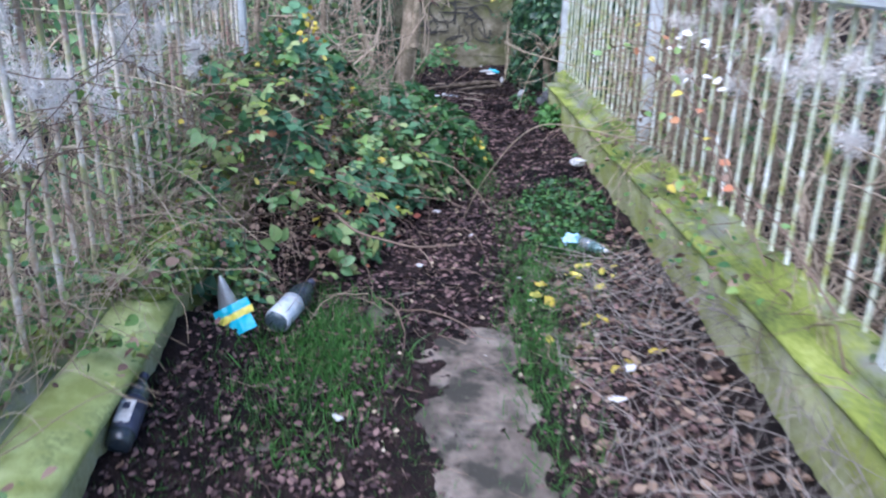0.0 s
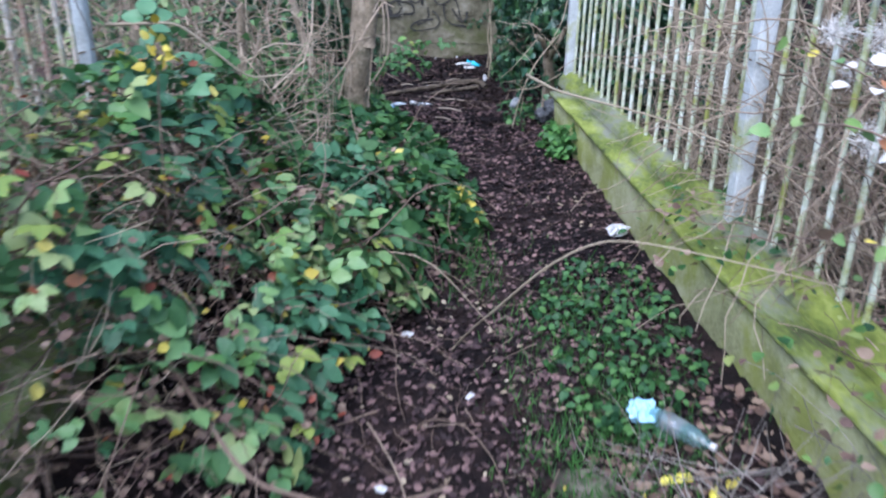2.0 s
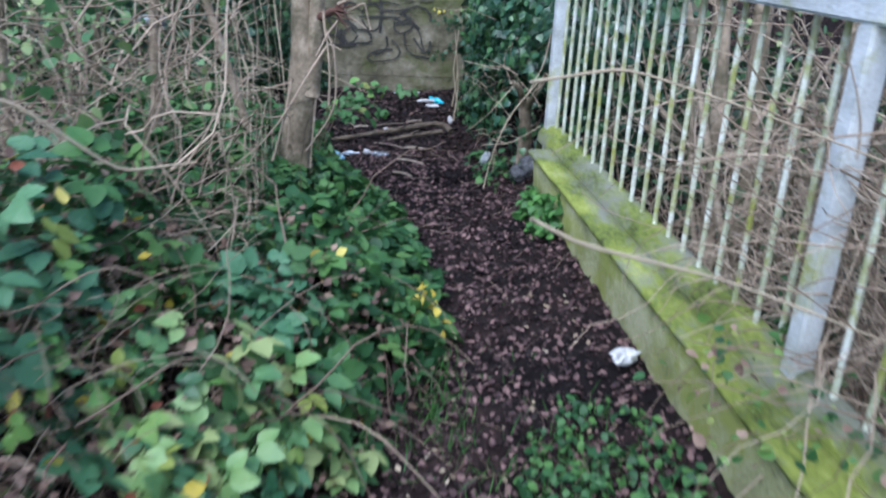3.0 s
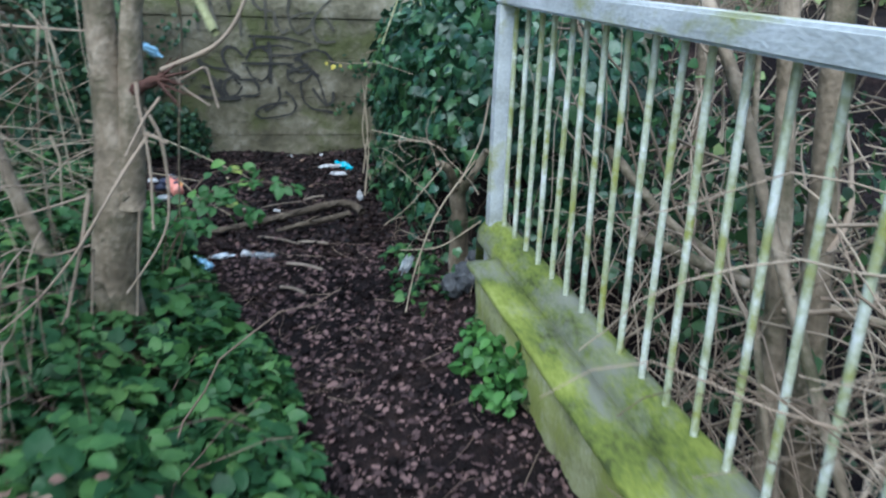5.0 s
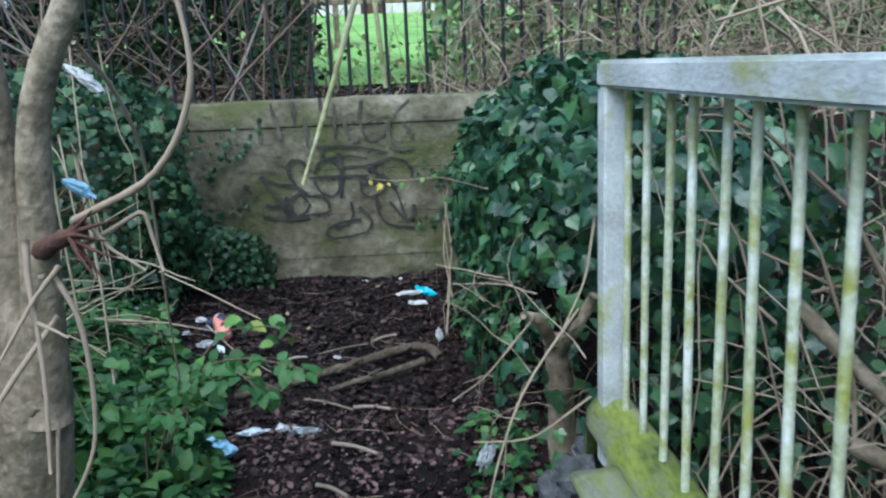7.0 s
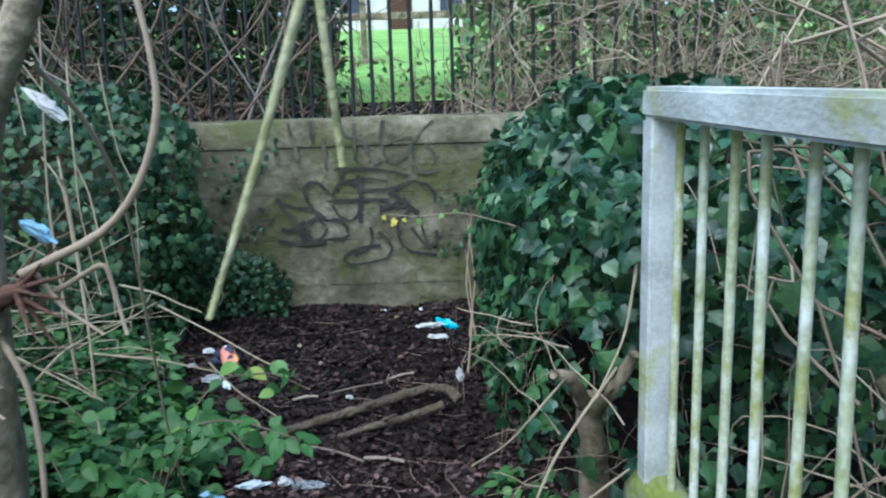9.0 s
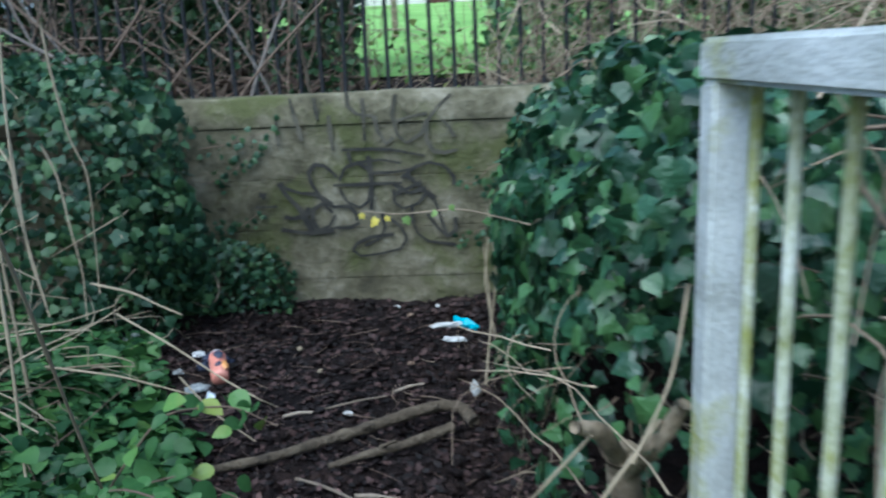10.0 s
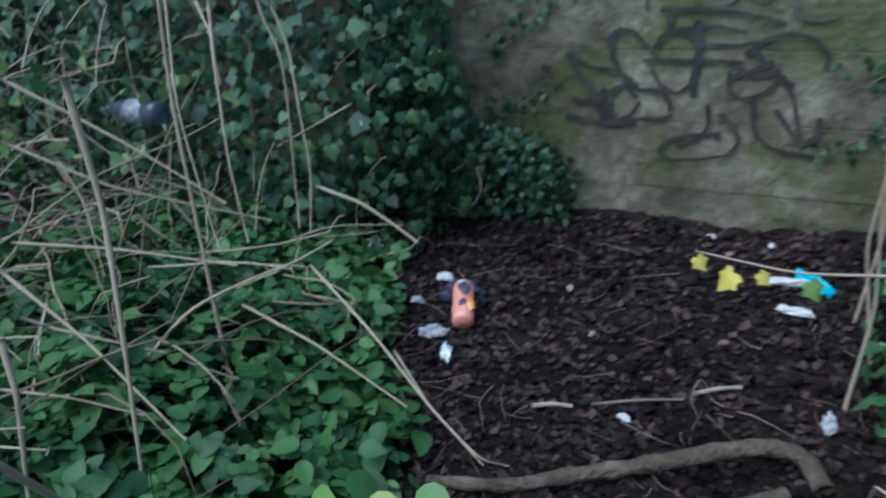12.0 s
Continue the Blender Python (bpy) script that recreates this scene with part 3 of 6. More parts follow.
# ---- foliage masses ----
def mound_height(x, y):
    """Height of the bramble bank on the near side of the trunk, above the soil."""
    edge = np.interp(y, [2.35, 2.75, 3.1, 3.7, 4.2, 4.6, 5.1, 5.5, 5.85, 6.15, 6.8, 7.3, 7.8], [-0.9, -0.5, -0.28, -0.14, 0.10, 0.26, 0.27, 0.20, 0.13, -0.04, -0.26, -0.46, -0.7])
    high = np.interp(y, [2.35, 2.8, 3.2, 3.8, 4.5, 5.2, 6.0, 7.0, 7.8], [0.2, 0.55, 0.74, 0.72, 0.48, 0.30, 0.28, 0.28, 0.2])
    return high * np.clip((edge - x) / 0.6, 0, 1) ** 0.6


def spread_on(h, x0, x1, y0, y1, n, depth=0.35, lift=0.0):
    """Places on and just under a height field, with their slopes."""
    x, y = rng.uniform(x0, x1, n), rng.uniform(y0, y1, n)
    z = h(x, y)
    keep = z > 0.03
    x, y, z = x[keep], y[keep], z[keep]
    e = 0.04
    nrm = unit(np.stack([(h(x - e, y) - h(x + e, y)) / (2 * e), (h(x, y - e) - h(x, y + e)) / (2 * e), np.ones_like(x)], 1).clip(-2, 2))
    lump = np.array([noise.noise((a * 3.5, b * 3.5, 2.0)) for a, b in zip(x, y)])
    z = z * (1 + 0.42 * lump) * (1 - depth * rng.random(len(x)) ** 2)
    return np.stack([x, y, z + bank(x, y) + lift], 1), nrm


def dress(places, nrm, flat=0.55, hang=0.3):
    """Leaf normals and tips: turned to the light, tips outward and a little down."""
    n = len(places)
    up = unit(nrm + rng.normal(size=(n, 3)) * flat + np.array((0, 0, 0.35)))
    tip = unit(rng.normal(size=(n, 3)) * np.array((1, 1, 0.35)) + nrm * 0.5 - np.array((0, 0, hang)))
    return up, tip


def clump(p, k, seed):
    return np.array([noise.noise((v[0] * k + seed, v[1] * k, v[2] * k)) for v in p])


def bramble_bank():
    b = thing("bramble_bush", (0, 0, 0), "sprawling bramble bush with green and yellowing leaves", "bush")
    p, q = spread_on(mound_height, -1.6, 0.35, 2.3, 7.9, 17000, 0.75)
    near = p[:, 1] < 4.9
    gap, hue = clump(p, 2.6, 0.0), clump(p, 2.1, 8.0)
    keep = ~((gap < -0.04) & near & (rng.random(len(p)) < 0.70)) & (rng.random(len(p)) < np.where((p[:, 0] < -0.45) & near, np.where(p[:, 1] < 3.5, 0.36, 0.46), 0.70))
    p, q, hue = p[keep], q[keep], hue[keep]
    up, tip = dress(p, q)
    p[:, 2] += 0.02
    s = rng.uniform(0.026, 0.064, len(p)) * np.where(near[keep], 1.22, 1.0)
    lime = (hue > 0.38) & (p[:, 1] < 3.9) & (p[:, 0] > -0.7)
    teal = (hue < -0.2) & (p[:, 1] < 4.6)
    rest = ~(lime | teal)
    # Past y 4.05 the bank takes the darker copy, shade in its colour.
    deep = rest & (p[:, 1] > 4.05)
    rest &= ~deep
    for name, m, mat, note in (("foliage", rest, LEAF_BRAMBLE, ""), ("foliage", deep, LEAF_FRESH, "broad green leaves with shade put into their colour"), ("yellow_foliage", lime, LEAF_LIME, "fresh yellow-green leaves"), ("foliage", teal, LEAF_TEAL, "dark blue-green leaves")):
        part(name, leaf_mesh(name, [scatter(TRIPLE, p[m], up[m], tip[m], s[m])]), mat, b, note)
    p, q = spread_on(mound_height, -1.0, 0.3, 2.5, 7.3, 760, 0.12)
    p, q = p[:300], q[:300]
    up, tip = dress(p, q, 0.4)
    p[:, 2] += 0.035
    size = rng.uniform(0.036, 0.062, len(p))
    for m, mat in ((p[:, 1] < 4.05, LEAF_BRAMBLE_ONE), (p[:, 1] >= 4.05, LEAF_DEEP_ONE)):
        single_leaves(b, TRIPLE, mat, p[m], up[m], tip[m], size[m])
    for name, mat, n, y1, size, note in (("yellow_foliage", LEAF_YELLOW, 230, 4.6, (0.025, 0.05), "yellowing autumn leaves"), ("red_foliage", LEAF_RED, 170, 4.4, (0.022, 0.045), "pinkish red autumn leaves"), ("foliage", BROWN_LEAF, 4200, 4.8, (0.014, 0.034), "withered brown leaves")):
        p, q = spread_on(mound_height, -1.3, 0.25, 2.35, y1, n, 0.5)
        up, tip = dress(p, q, 0.8)
        part(name, leaf_mesh(name, [scatter(CURLED, p, up, tip, rng.uniform(*size, len(p)))]), mat, b, note)
    g = Geo()
    for i in range(900):
        x, y = rng.uniform(-1.5, 0.15), rng.uniform(2.3, 5.2) if i < 620 else rng.uniform(5.2, 7.5)
        h = float(mound_height(np.array(x), np.array(y)))
        if h < 0.2:
            continue
        z = float(bank(np.array(x), np.array(y)))
        w = wander((x, y, z + h * rng.uniform(0.2, 1.0)), (rng.normal(), rng.normal(), rng.uniform(-0.2, 0.7)), rng.uniform(0.2, 0.7), 7, 0.2, 0.3)
        w[:, 2] = np.maximum(w[:, 2], bank(w[:, 0], w[:, 1]) + 0.01)
        tube(g, w, rng.uniform(0.0015, 0.0036), 0.001, 4)
    part("cane_tangle", g, CANE, b, "thin red-brown arching canes")
    g = Geo()
    for i in range(640):
        x, y = rng.uniform(-1.4, -0.4), rng.uniform(2.4, 4.7)
        h = float(mound_height(np.array(x), np.array(y)))
        z = float(bank(np.array(x), np.array(y)))
        w = wander((x, y, z + h * rng.uniform(0.3, 1.05)), (rng.normal(), rng.normal(), rng.uniform(-0.2, 0.9)), rng.uniform(0.15, 0.5), 7, 0.24, 0.2)
        w[:, 2] = np.maximum(w[:, 2], bank(w[:, 0], w[:, 1]) + 0.01)
        tube(g, w, rng.uniform(0.0009, 0.0018), 0.0007, 4)
    part("cane_tangle", g, TWIG, b, "bare pale brown twigs")
    for i in range(44):
        x, y = rng.uniform(-1.2, 0.0), rng.uniform(2.5, 5.0)
        h = float(mound_height(np.array(x), np.array(y)))
        z = float(bank(np.array(x), np.array(y)))
        w = wander((x, y, z + h * rng.uniform(0.3, 0.9)), (rng.normal(), rng.normal() - 0.3, rng.uniform(0.1, 0.8)), rng.uniform(0.4, 0.9), 10, 0.12, 0.42)
        w[:, 2] = np.maximum(w[:, 2], bank(w[:, 0], w[:, 1]) + 0.01)
        g = Geo()
        tube(g, w, rng.uniform(0.002, 0.0034), 0.001, 5)
        part("cane", g, CANE if i % 3 else TWIG, b)
    return b


bramble_bank()


def blob_places(centre, radii, n, power=2.6, inner=0.12):
    """Points on a rounded block, a little inside it, with their outward normals."""
    d = unit(rng.normal(size=(n, 3)))
    k = (np.abs(d) ** power).sum(1) ** (-1 / power)
    q = d * k[:, None]
    nrm = unit(np.sign(q) * np.abs(q) ** (power - 1) / np.array(radii))
    lump = np.array([noise.noise(Vector(v) * 2.3 + Vector(centre)) for v in q])
    s = (1 + 0.16 * lump) * (1 - inner * rng.random(n) ** 1.5)
    return np.array(centre) + q * np.array(radii) * s[:, None], nrm


def ivy_mass(label, centre, radii, n, near, near_test, size=(0.03, 0.06), big=(0.048, 0.076), mats=(LEAF_IVY, LEAF_IVY_ONE), thin=None, square=2.6, vines=60):
    b = thing("ivy", (0, 0, 0), label, "ivy")
    p, q = blob_places(centre, radii, n, square, inner=0.35)
    keep = p[:, 2] > bank(p[:, 0], p[:, 1]) - 0.02
    keep &= p[:, 1] < WALL_Y - 0.02 + 3.0 * (p[:, 2] > 1.27)
    if thin:
        keep &= ~(thin(p) & (rng.random(len(p)) < 0.72))
    p, q = p[keep], q[keep]
    up = unit(q + rng.normal(size=p.shape) * 0.4 + np.array((0, 0, 1.0)) * np.clip(2.2 * p[:, 2:] - 1.5, 0.1, 1.6))
    tip = unit(rng.normal(size=p.shape) * 0.6 + q * 0.25 - np.array((0, 0, 0.9)))
    half = len(p) // 2
    s = rng.uniform(*size, len(p))
    part("foliage", leaf_mesh("foliage", [scatter(IVY, p[:half], up[:half], tip[:half], s[:half]), scatter(IVY_SMALL, p[half:], up[half:], tip[half:], s[half:])]), mats[0], b)
    p, q = blob_places(centre, np.array(radii) * 1.02, near * 12, square, inner=0.05)
    keep = near_test(p) & (p[:, 2] > bank(p[:, 0], p[:, 1]) + 0.05) & (p[:, 1] < WALL_Y - 0.03)
    if thin:
        keep &= ~(thin(p) & (rng.random(len(p)) < 0.8))
    p, q = p[keep][:near], q[keep][:near]
    up = unit(q + rng.normal(size=p.shape) * 0.28 + np.array((0, 0, 1.0)) * np.clip(2.2 * p[:, 2:] - 1.5, 0.05, 1.6))
    tip = unit(rng.normal(size=p.shape) * 0.5 + q * 0.3 - np.array((0, 0, 0.9)))
    single_leaves(b, IVY, mats[1], p, up, tip, rng.uniform(*big, len(p)))
    g = Geo()
    for i in range(vines):
        a, q1 = blob_places(centre, np.array(radii) * 0.85, 1)
        w = wander(a[0], (rng.normal(), rng.normal(), -0.6), rng.uniform(0.18, 0.42), 7, 0.3, 0.1)
        if w[:, 1].max() > WALL_Y - 0.02 or (w[:, 2] < bank(w[:, 0], w[:, 1]) - 0.05).any():
            continue
        tube(g, w, rng.uniform(0.003, 0.006), 0.0015, 5)
    part("vine_tangle", g, TWIG, b, "brown woody vines")
    return b


ivy_mass("dense glossy dark green ivy smothering a stump beside the railing", (1.19, 7.28, 0.60), (0.56, 1.10, 0.72), 15000, 300, lambda p: (p[:, 0] < 1.0) | (p[:, 1] < 6.9) | (p[:, 2] > 1.1), thin=lambda p: (p[:, 2] < 0.62 + 0.25 * (7.0 - p[:, 1])) & (p[:, 1] < 7.1), square=4.0)
ivy_mass("dark green ivy hanging over the block wall", (-1.80, 8.28, 0.78), (1.16, 0.50, 0.66), 14000, 260, lambda p: (p[:, 1] < 8.3) & (p[:, 0] < -0.4), (0.025, 0.05), (0.045, 0.07), (LEAF_IVY_DULL, LEAF_IVY_DULL_ONE), square=4.5, vines=45)
ivy_mass("low ivy creeping over the foot of the wall", (-0.70, 8.42, 0.36), (0.38, 0.12, 0.26), 2600, 40, lambda p: p[:, 1] < 8.3, (0.018, 0.035), (0.03, 0.045), (LEAF_IVY_DULL, LEAF_IVY_DULL_ONE), vines=12)


creeper = thing("ivy_creeper", (0, 0, 0), "thin ivy shoots creeping across the block wall face", "ivy")
for x0, z0, dx, dz in ((-0.72, 1.02, 0.36, 0.08), (-0.70, 0.86, 0.24, 0.14), (-0.66, 0.62, 0.20, 0.10), (-0.62, 0.50, 0.26, -0.04), (0.66, 0.80, -0.16, 0.02), (0.68, 0.62, -0.22, -0.06)):
    line = smooth_line([(x0, WALL_Y - 0.02, z0), (x0 + dx * 0.5, WALL_Y - 0.022, z0 + dz * 0.3), (x0 + dx, WALL_Y - 0.02, z0 + dz)], 14)
    g = Geo()
    tube(g, line, 0.0026, 0.0012, 5, 0.06)
    part("vine", g, CANE, creeper)
    k = 26
    p = line[rng.integers(0, 14, k)] + rng.normal(size=(k, 3)) * np.array((0.03, 0.004, 0.035)) - np.array((0, 0.008, 0))
    part("foliage", leaf_mesh("foliage", [scatter(IVY, p, unit(rng.normal(size=(k, 3)) * 0.35 + np.array((0, -1.0, 0.35))), unit(rng.normal(size=(k, 3)) * np.array((0.6, 0.1, 0.4)) - np.array((0, 0.1, 0.7))), rng.uniform(0.016, 0.034, k))]), LEAF_IVY_DULL, creeper)


# ---- tall thickets that close the place in ----
def thicket(label, x0, x1, y0, y1, z0, z1, canes, leaves, leaf_mat, bare=0.0, size=(0.03, 0.055), cane_mat=TWIG, thick=0.005):
    b = thing("thicket", (0, 0, 0), label, "thicket", kind="stuff")
    g = Geo()
    for i in range(canes):
        x, y = rng.uniform(x0, x1), rng.uniform(y0, y1)
        base = max(z0, float(bank(np.array(x), np.array(y))) - 0.02)
        z = base if rng.random() < 0.55 else rng.uniform(base, z1)
        w = wander((x, y, z), (rng.normal() * 0.6, rng.normal() * 0.6, rng.uniform(0.1, 1.0)), rng.uniform(0.5, 1.6), 9, 0.2, 0.45)
        w[:, 0] = np.clip(w[:, 0], x0 - 0.1, x1 + 0.1)
        w[:, 1] = np.maximum(w[:, 1], y0 - 0.02)
        tube(g, w, rng.uniform(0.4, 1.0) * thick, 0.0012, 4)
    part("cane_tangle", g, cane_mat, b)
    if leaves:
        x, y = rng.uniform(x0, x1, leaves), rng.uniform(y0, y1, leaves)
        lo = np.maximum(z0, bank(x, y))
        z = lo + (z1 - lo) * rng.random(leaves)
        dens = np.array([noise.noise((a * 1.7, c * 1.7, d * 1.7)) for a, c, d in zip(x, y, z)])
        k = dens > bare
        p = np.stack([x, y, z], 1)[k]
        n = len(p)
        up = unit(rng.normal(size=(n, 3)) * 0.6 + np.array((0, 0, 0.7)))
        tip = unit(rng.normal(size=(n, 3)) - np.array((0, 0, 0.5)))
        h = n // 2
        s = rng.uniform(*size, n)
        part("foliage", leaf_mesh("foliage", [scatter(IVY_SMALL, p[:h], up[:h], tip[:h], s[:h]), scatter(OVAL, p[h:], up[h:], tip[h:], s[h:])]), leaf_mat, b)
    return b


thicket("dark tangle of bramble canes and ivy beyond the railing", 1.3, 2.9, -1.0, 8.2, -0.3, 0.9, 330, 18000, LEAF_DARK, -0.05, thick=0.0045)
thicket("bare pale stems and ivy rising behind the railing", 1.55, 3.4, 0.5, 6.4, 0.3, 1.9, 420, 5000, LEAF_BRAMBLE, 0.05, thick=0.006, cane_mat=STRAW)
thicket("knot of bare brown twigs caught behind the railing", 1.15, 1.75, 3.55, 4.35, 0.25, 1.15, 300, 0, LEAF_DARK, thick=0.0045, cane_mat=TWIG)
thicket("dark scrub and brambles beyond the overgrown railing", -3.0, -1.3, -1.0, 8.0, -0.3, 1.0, 800, 9000, LEAF_BRAMBLE, -0.05)
thicket("bare brown twigs standing behind the brambles", -1.35, -0.5, 4.5, 5.65, 0.1, 1.35, 420, 900, LEAF_BRAMBLE, 0.1, thick=0.0045)
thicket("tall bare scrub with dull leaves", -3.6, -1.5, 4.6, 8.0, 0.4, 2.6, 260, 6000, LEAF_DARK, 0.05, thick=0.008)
# LEAF_DARK here puts the deep shade behind the wall into the leaf colour.
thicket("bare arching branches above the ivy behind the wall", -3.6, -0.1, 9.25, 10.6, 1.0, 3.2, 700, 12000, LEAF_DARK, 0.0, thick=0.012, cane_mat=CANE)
thicket("red-brown tangled stems with ivy on the bank", 0.75, 4.2, 9.2, 10.6, 1.0, 3.0, 900, 9000, LEAF_BRAMBLE, 0.1, thick=0.008, cane_mat=STRAW)
for i in range(34):
    x = -3.3 + 3.1 * i / 34 + rng.uniform(-0.08, 0.08)
    y = rng.uniform(8.8, 9.08)
    bend, top = rng.normal() * 0.35, rng.uniform(1.9, 2.7)
    t = thing("bare_stem", (0, 0, 0), "long bare brown stem rising behind the block wall", "stem", "stems behind the wall")
    g = Geo()
    tube(g, smooth_line([(x, y, 1.0), (x + bend * 0.3, y, 1.35), (x + bend * 0.9, y - 0.03, 1.75), (x + bend * 1.1, y, top), (x + bend * 0.8 + rng.normal() * 0.2, y, top + 0.35)], 16), rng.uniform(0.005, 0.012), 0.004, 7, 0.05)
    part("stem", g, (LOG, CANE, GREY_STALK)[i % 3], t)
    for k in range(2):
        g = Geo()
        z = rng.uniform(1.3, 1.9)
        tube(g, wander((x + bend * (0.3 + 0.6 * (z - 1.35) / 0.4) * 0.9, y, z), (rng.normal(), 0.0, 0.7), rng.uniform(0.3, 0.6), 8, 0.14), 0.004, 0.0015, 5)
        part("side_shoot", g, CANE, t)
thicket("pale dry stems and ivy sprigs tumbling over the wall end", 0.62, 3.6, 8.76, 9.1, 1.0, 2.5, 520, 3200, LEAF_BRAMBLE, 0.1, thick=0.006, cane_mat=TWIG)
thicket("pale dry twigs crowding behind the railing end", 1.12, 1.9, 4.3, 6.6, 0.0, 1.6, 270, 0, LEAF_DARK, thick=0.0055, cane_mat=TWIG)
thicket("pale bare stems crowding behind the railing bars", 1.14, 1.6, 1.0, 4.3, 0.1, 1.35, 420, 300, LEAF_BRAMBLE, 0.1, thick=0.005, cane_mat=TWIG)
thicket("pale dead stems and leaves behind the overgrown railing", -1.75, -1.14, 0.6, 4.6, 0.1, 1.4, 460, 2200, LEAF_BRAMBLE, 0.0, thick=0.005, cane_mat=STRAW)
thicket("thin sprigs growing before the grass bank", -0.35, 0.75, 9.9, 11.4, 1.0, 1.7, 60, 240, LEAF_LIME, -0.1, (0.03, 0.06), thick=0.005)
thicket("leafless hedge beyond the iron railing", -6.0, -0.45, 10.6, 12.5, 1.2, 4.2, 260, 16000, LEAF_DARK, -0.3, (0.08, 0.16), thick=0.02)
thicket("leafy hedge on the bank beyond the iron railing", 0.7, 7.5, 10.8, 13.0, 1.2, 4.4, 300, 15000, LEAF_BRAMBLE, -0.3, (0.08, 0.16), thick=0.02)


# ---- forked sapling beside the path ----
def sapling():
    t = thing("tree", (0, 0, 0), "pale forked sapling with broken and drooping branches", "tree")
    g = Geo()
    tube(g, smooth_line([(-0.365, 5.79, 0.0), (-0.345, 5.78, 0.25), (-0.325, 5.77, 0.5), (-0.285, 5.76, 0.75), (-0.280, 5.76, 0.92), (-0.290, 5.76, 1.1), (-0.288, 5.76, 1.3), (-0.30, 5.77, 1.6), (-0.36, 5.80, 2.4)], 40), [0.090, 0.072, 0.066, 0.067, 0.054, 0.041, 0.037, 0.035, 0.026], 0, 18, 0.008)
    for a in (20, 95, 170, 250, 320):
        tube(g, smooth_line([(-0.333 + 0.03 * math.cos(radians(a)), 5.775 + 0.03 * math.sin(radians(a)), 0.48), (-0.355 + 0.10 * math.cos(radians(a)), 5.78 + 0.10 * math.sin(radians(a)), 0.18), (-0.36 + 0.22 * math.cos(radians(a)), 5.78 + 0.22 * math.sin(radians(a)), 0.04)], 9), 0.038, 0.02, 9, 0.06)
    part("trunk", g, BARK, t)
    g = Geo()
    tube(g, smooth_line([(-0.262, 5.74, 0.70), (-0.232, 5.73, 0.92), (-0.218, 5.73, 1.1), (-0.204, 5.73, 1.24), (-0.165, 5.73, 1.35), (-0.095, 5.72, 1.46), (0.05, 5.70, 1.9)], 26), [0.045, 0.036, 0.030, 0.027, 0.025, 0.023, 0.018], 0, 14, 0.010)
    part("second_stem", g, BARK, t)
    for x, y, z, r in ((-0.262, 5.70, 0.74, 0.013), (-0.33, 5.71, 0.62, 0.012), (-0.215, 5.705, 0.98, 0.010)):
        part("knot", crumple(r, r * 0.7, r * 1.2, x * 90, 0.3, 2), BARK, t, at=pose(x, y, z))
    g = Geo()
    tube(g, smooth_line([(-0.225, 5.72, 1.02), (-0.17, 5.69, 1.045), (-0.125, 5.685, 1.065)], 6), 0.017, 0.012, 9, 0.12)
    for k in range(9):
        tube(g, wander((-0.15, 5.685, 1.055), (0.6, rng.normal() * 0.3 - 0.1, 0.9 - 0.2 * k), rng.uniform(0.06, 0.12), 4, 0.06), 0.006, 0.001, 5)
    part("broken_stub", g, BROKEN, t, "splintered red-brown broken branch stub")
    def branch(r, *pts):
        g = Geo()
        tube(g, smooth_line(pts, 22), r * 0.8, r * 0.42, 7, 0.07)
        part("branch", g, TWIG, t)

    branch(0.0085, (-0.135, 5.68, 1.081), (-0.058, 5.66, 1.114), (0.005, 5.65, 1.140), (0.061, 5.64, 1.202), (0.094, 5.63, 1.277), (0.105, 5.62, 1.328), (0.094, 5.62, 1.421), (0.06, 5.62, 1.60), (0.0, 5.63, 1.85))
    branch(0.0065, (-0.142, 5.70, 1.028), (-0.080, 5.70, 1.060), (-0.024, 5.70, 1.092), (-0.015, 5.70, 1.042), (0.000, 5.69, 0.983))
    branch(0.006, (-0.144, 5.80, 1.378), (-0.124, 5.88, 1.316), (-0.112, 5.95, 1.228), (-0.127, 6.05, 1.128), (-0.174, 6.20, 0.884), (-0.230, 6.40, 0.503), (-0.255, 6.57, 0.193))
    branch(0.005, (-0.121, 5.69, 1.079), (-0.077, 5.67, 1.031), (-0.019, 5.66, 0.993))
    branch(0.0075, (-0.189, 5.62, 1.062), (-0.185, 5.60, 0.996), (-0.172, 5.58, 0.934), (-0.163, 5.56, 0.828), (-0.167, 5.54, 0.692))
    branch(0.0045, (-0.172, 5.58, 0.934), (-0.142, 5.57, 0.923), (-0.116, 5.56, 0.912))
    branch(0.006, (-0.132, 5.60, 1.021), (-0.170, 5.58, 0.973), (-0.216, 5.54, 0.886))
    branch(0.0065, (-0.175, 5.66, 0.921), (-0.243, 5.60, 0.823), (-0.354, 5.52, 0.639), (-0.442, 5.48, 0.536), (-0.529, 5.44, 0.470))
    branch(0.0085, (-0.314, 5.56, 0.797), (-0.342, 5.54, 0.662), (-0.385, 5.53, 0.513), (-0.435, 5.50, 0.319))
    branch(0.0065, (-0.190, 5.70, 0.982), (-0.152, 5.69, 0.908), (-0.142, 5.68, 0.787), (-0.147, 5.67, 0.678), (-0.181, 5.66, 0.600), (-0.271, 5.64, 0.478))
    branch(0.006, (-0.215, 5.72, 0.825), (-0.240, 5.71, 0.619), (-0.259, 5.68, 0.392))
    branch(0.005, (-0.333, 5.60, 0.626), (-0.353, 5.58, 0.441), (-0.341, 5.55, 0.320))
    branch(0.005, (-0.324, 5.60, 0.772), (-0.420, 5.55, 0.751), (-0.510, 5.50, 0.736))
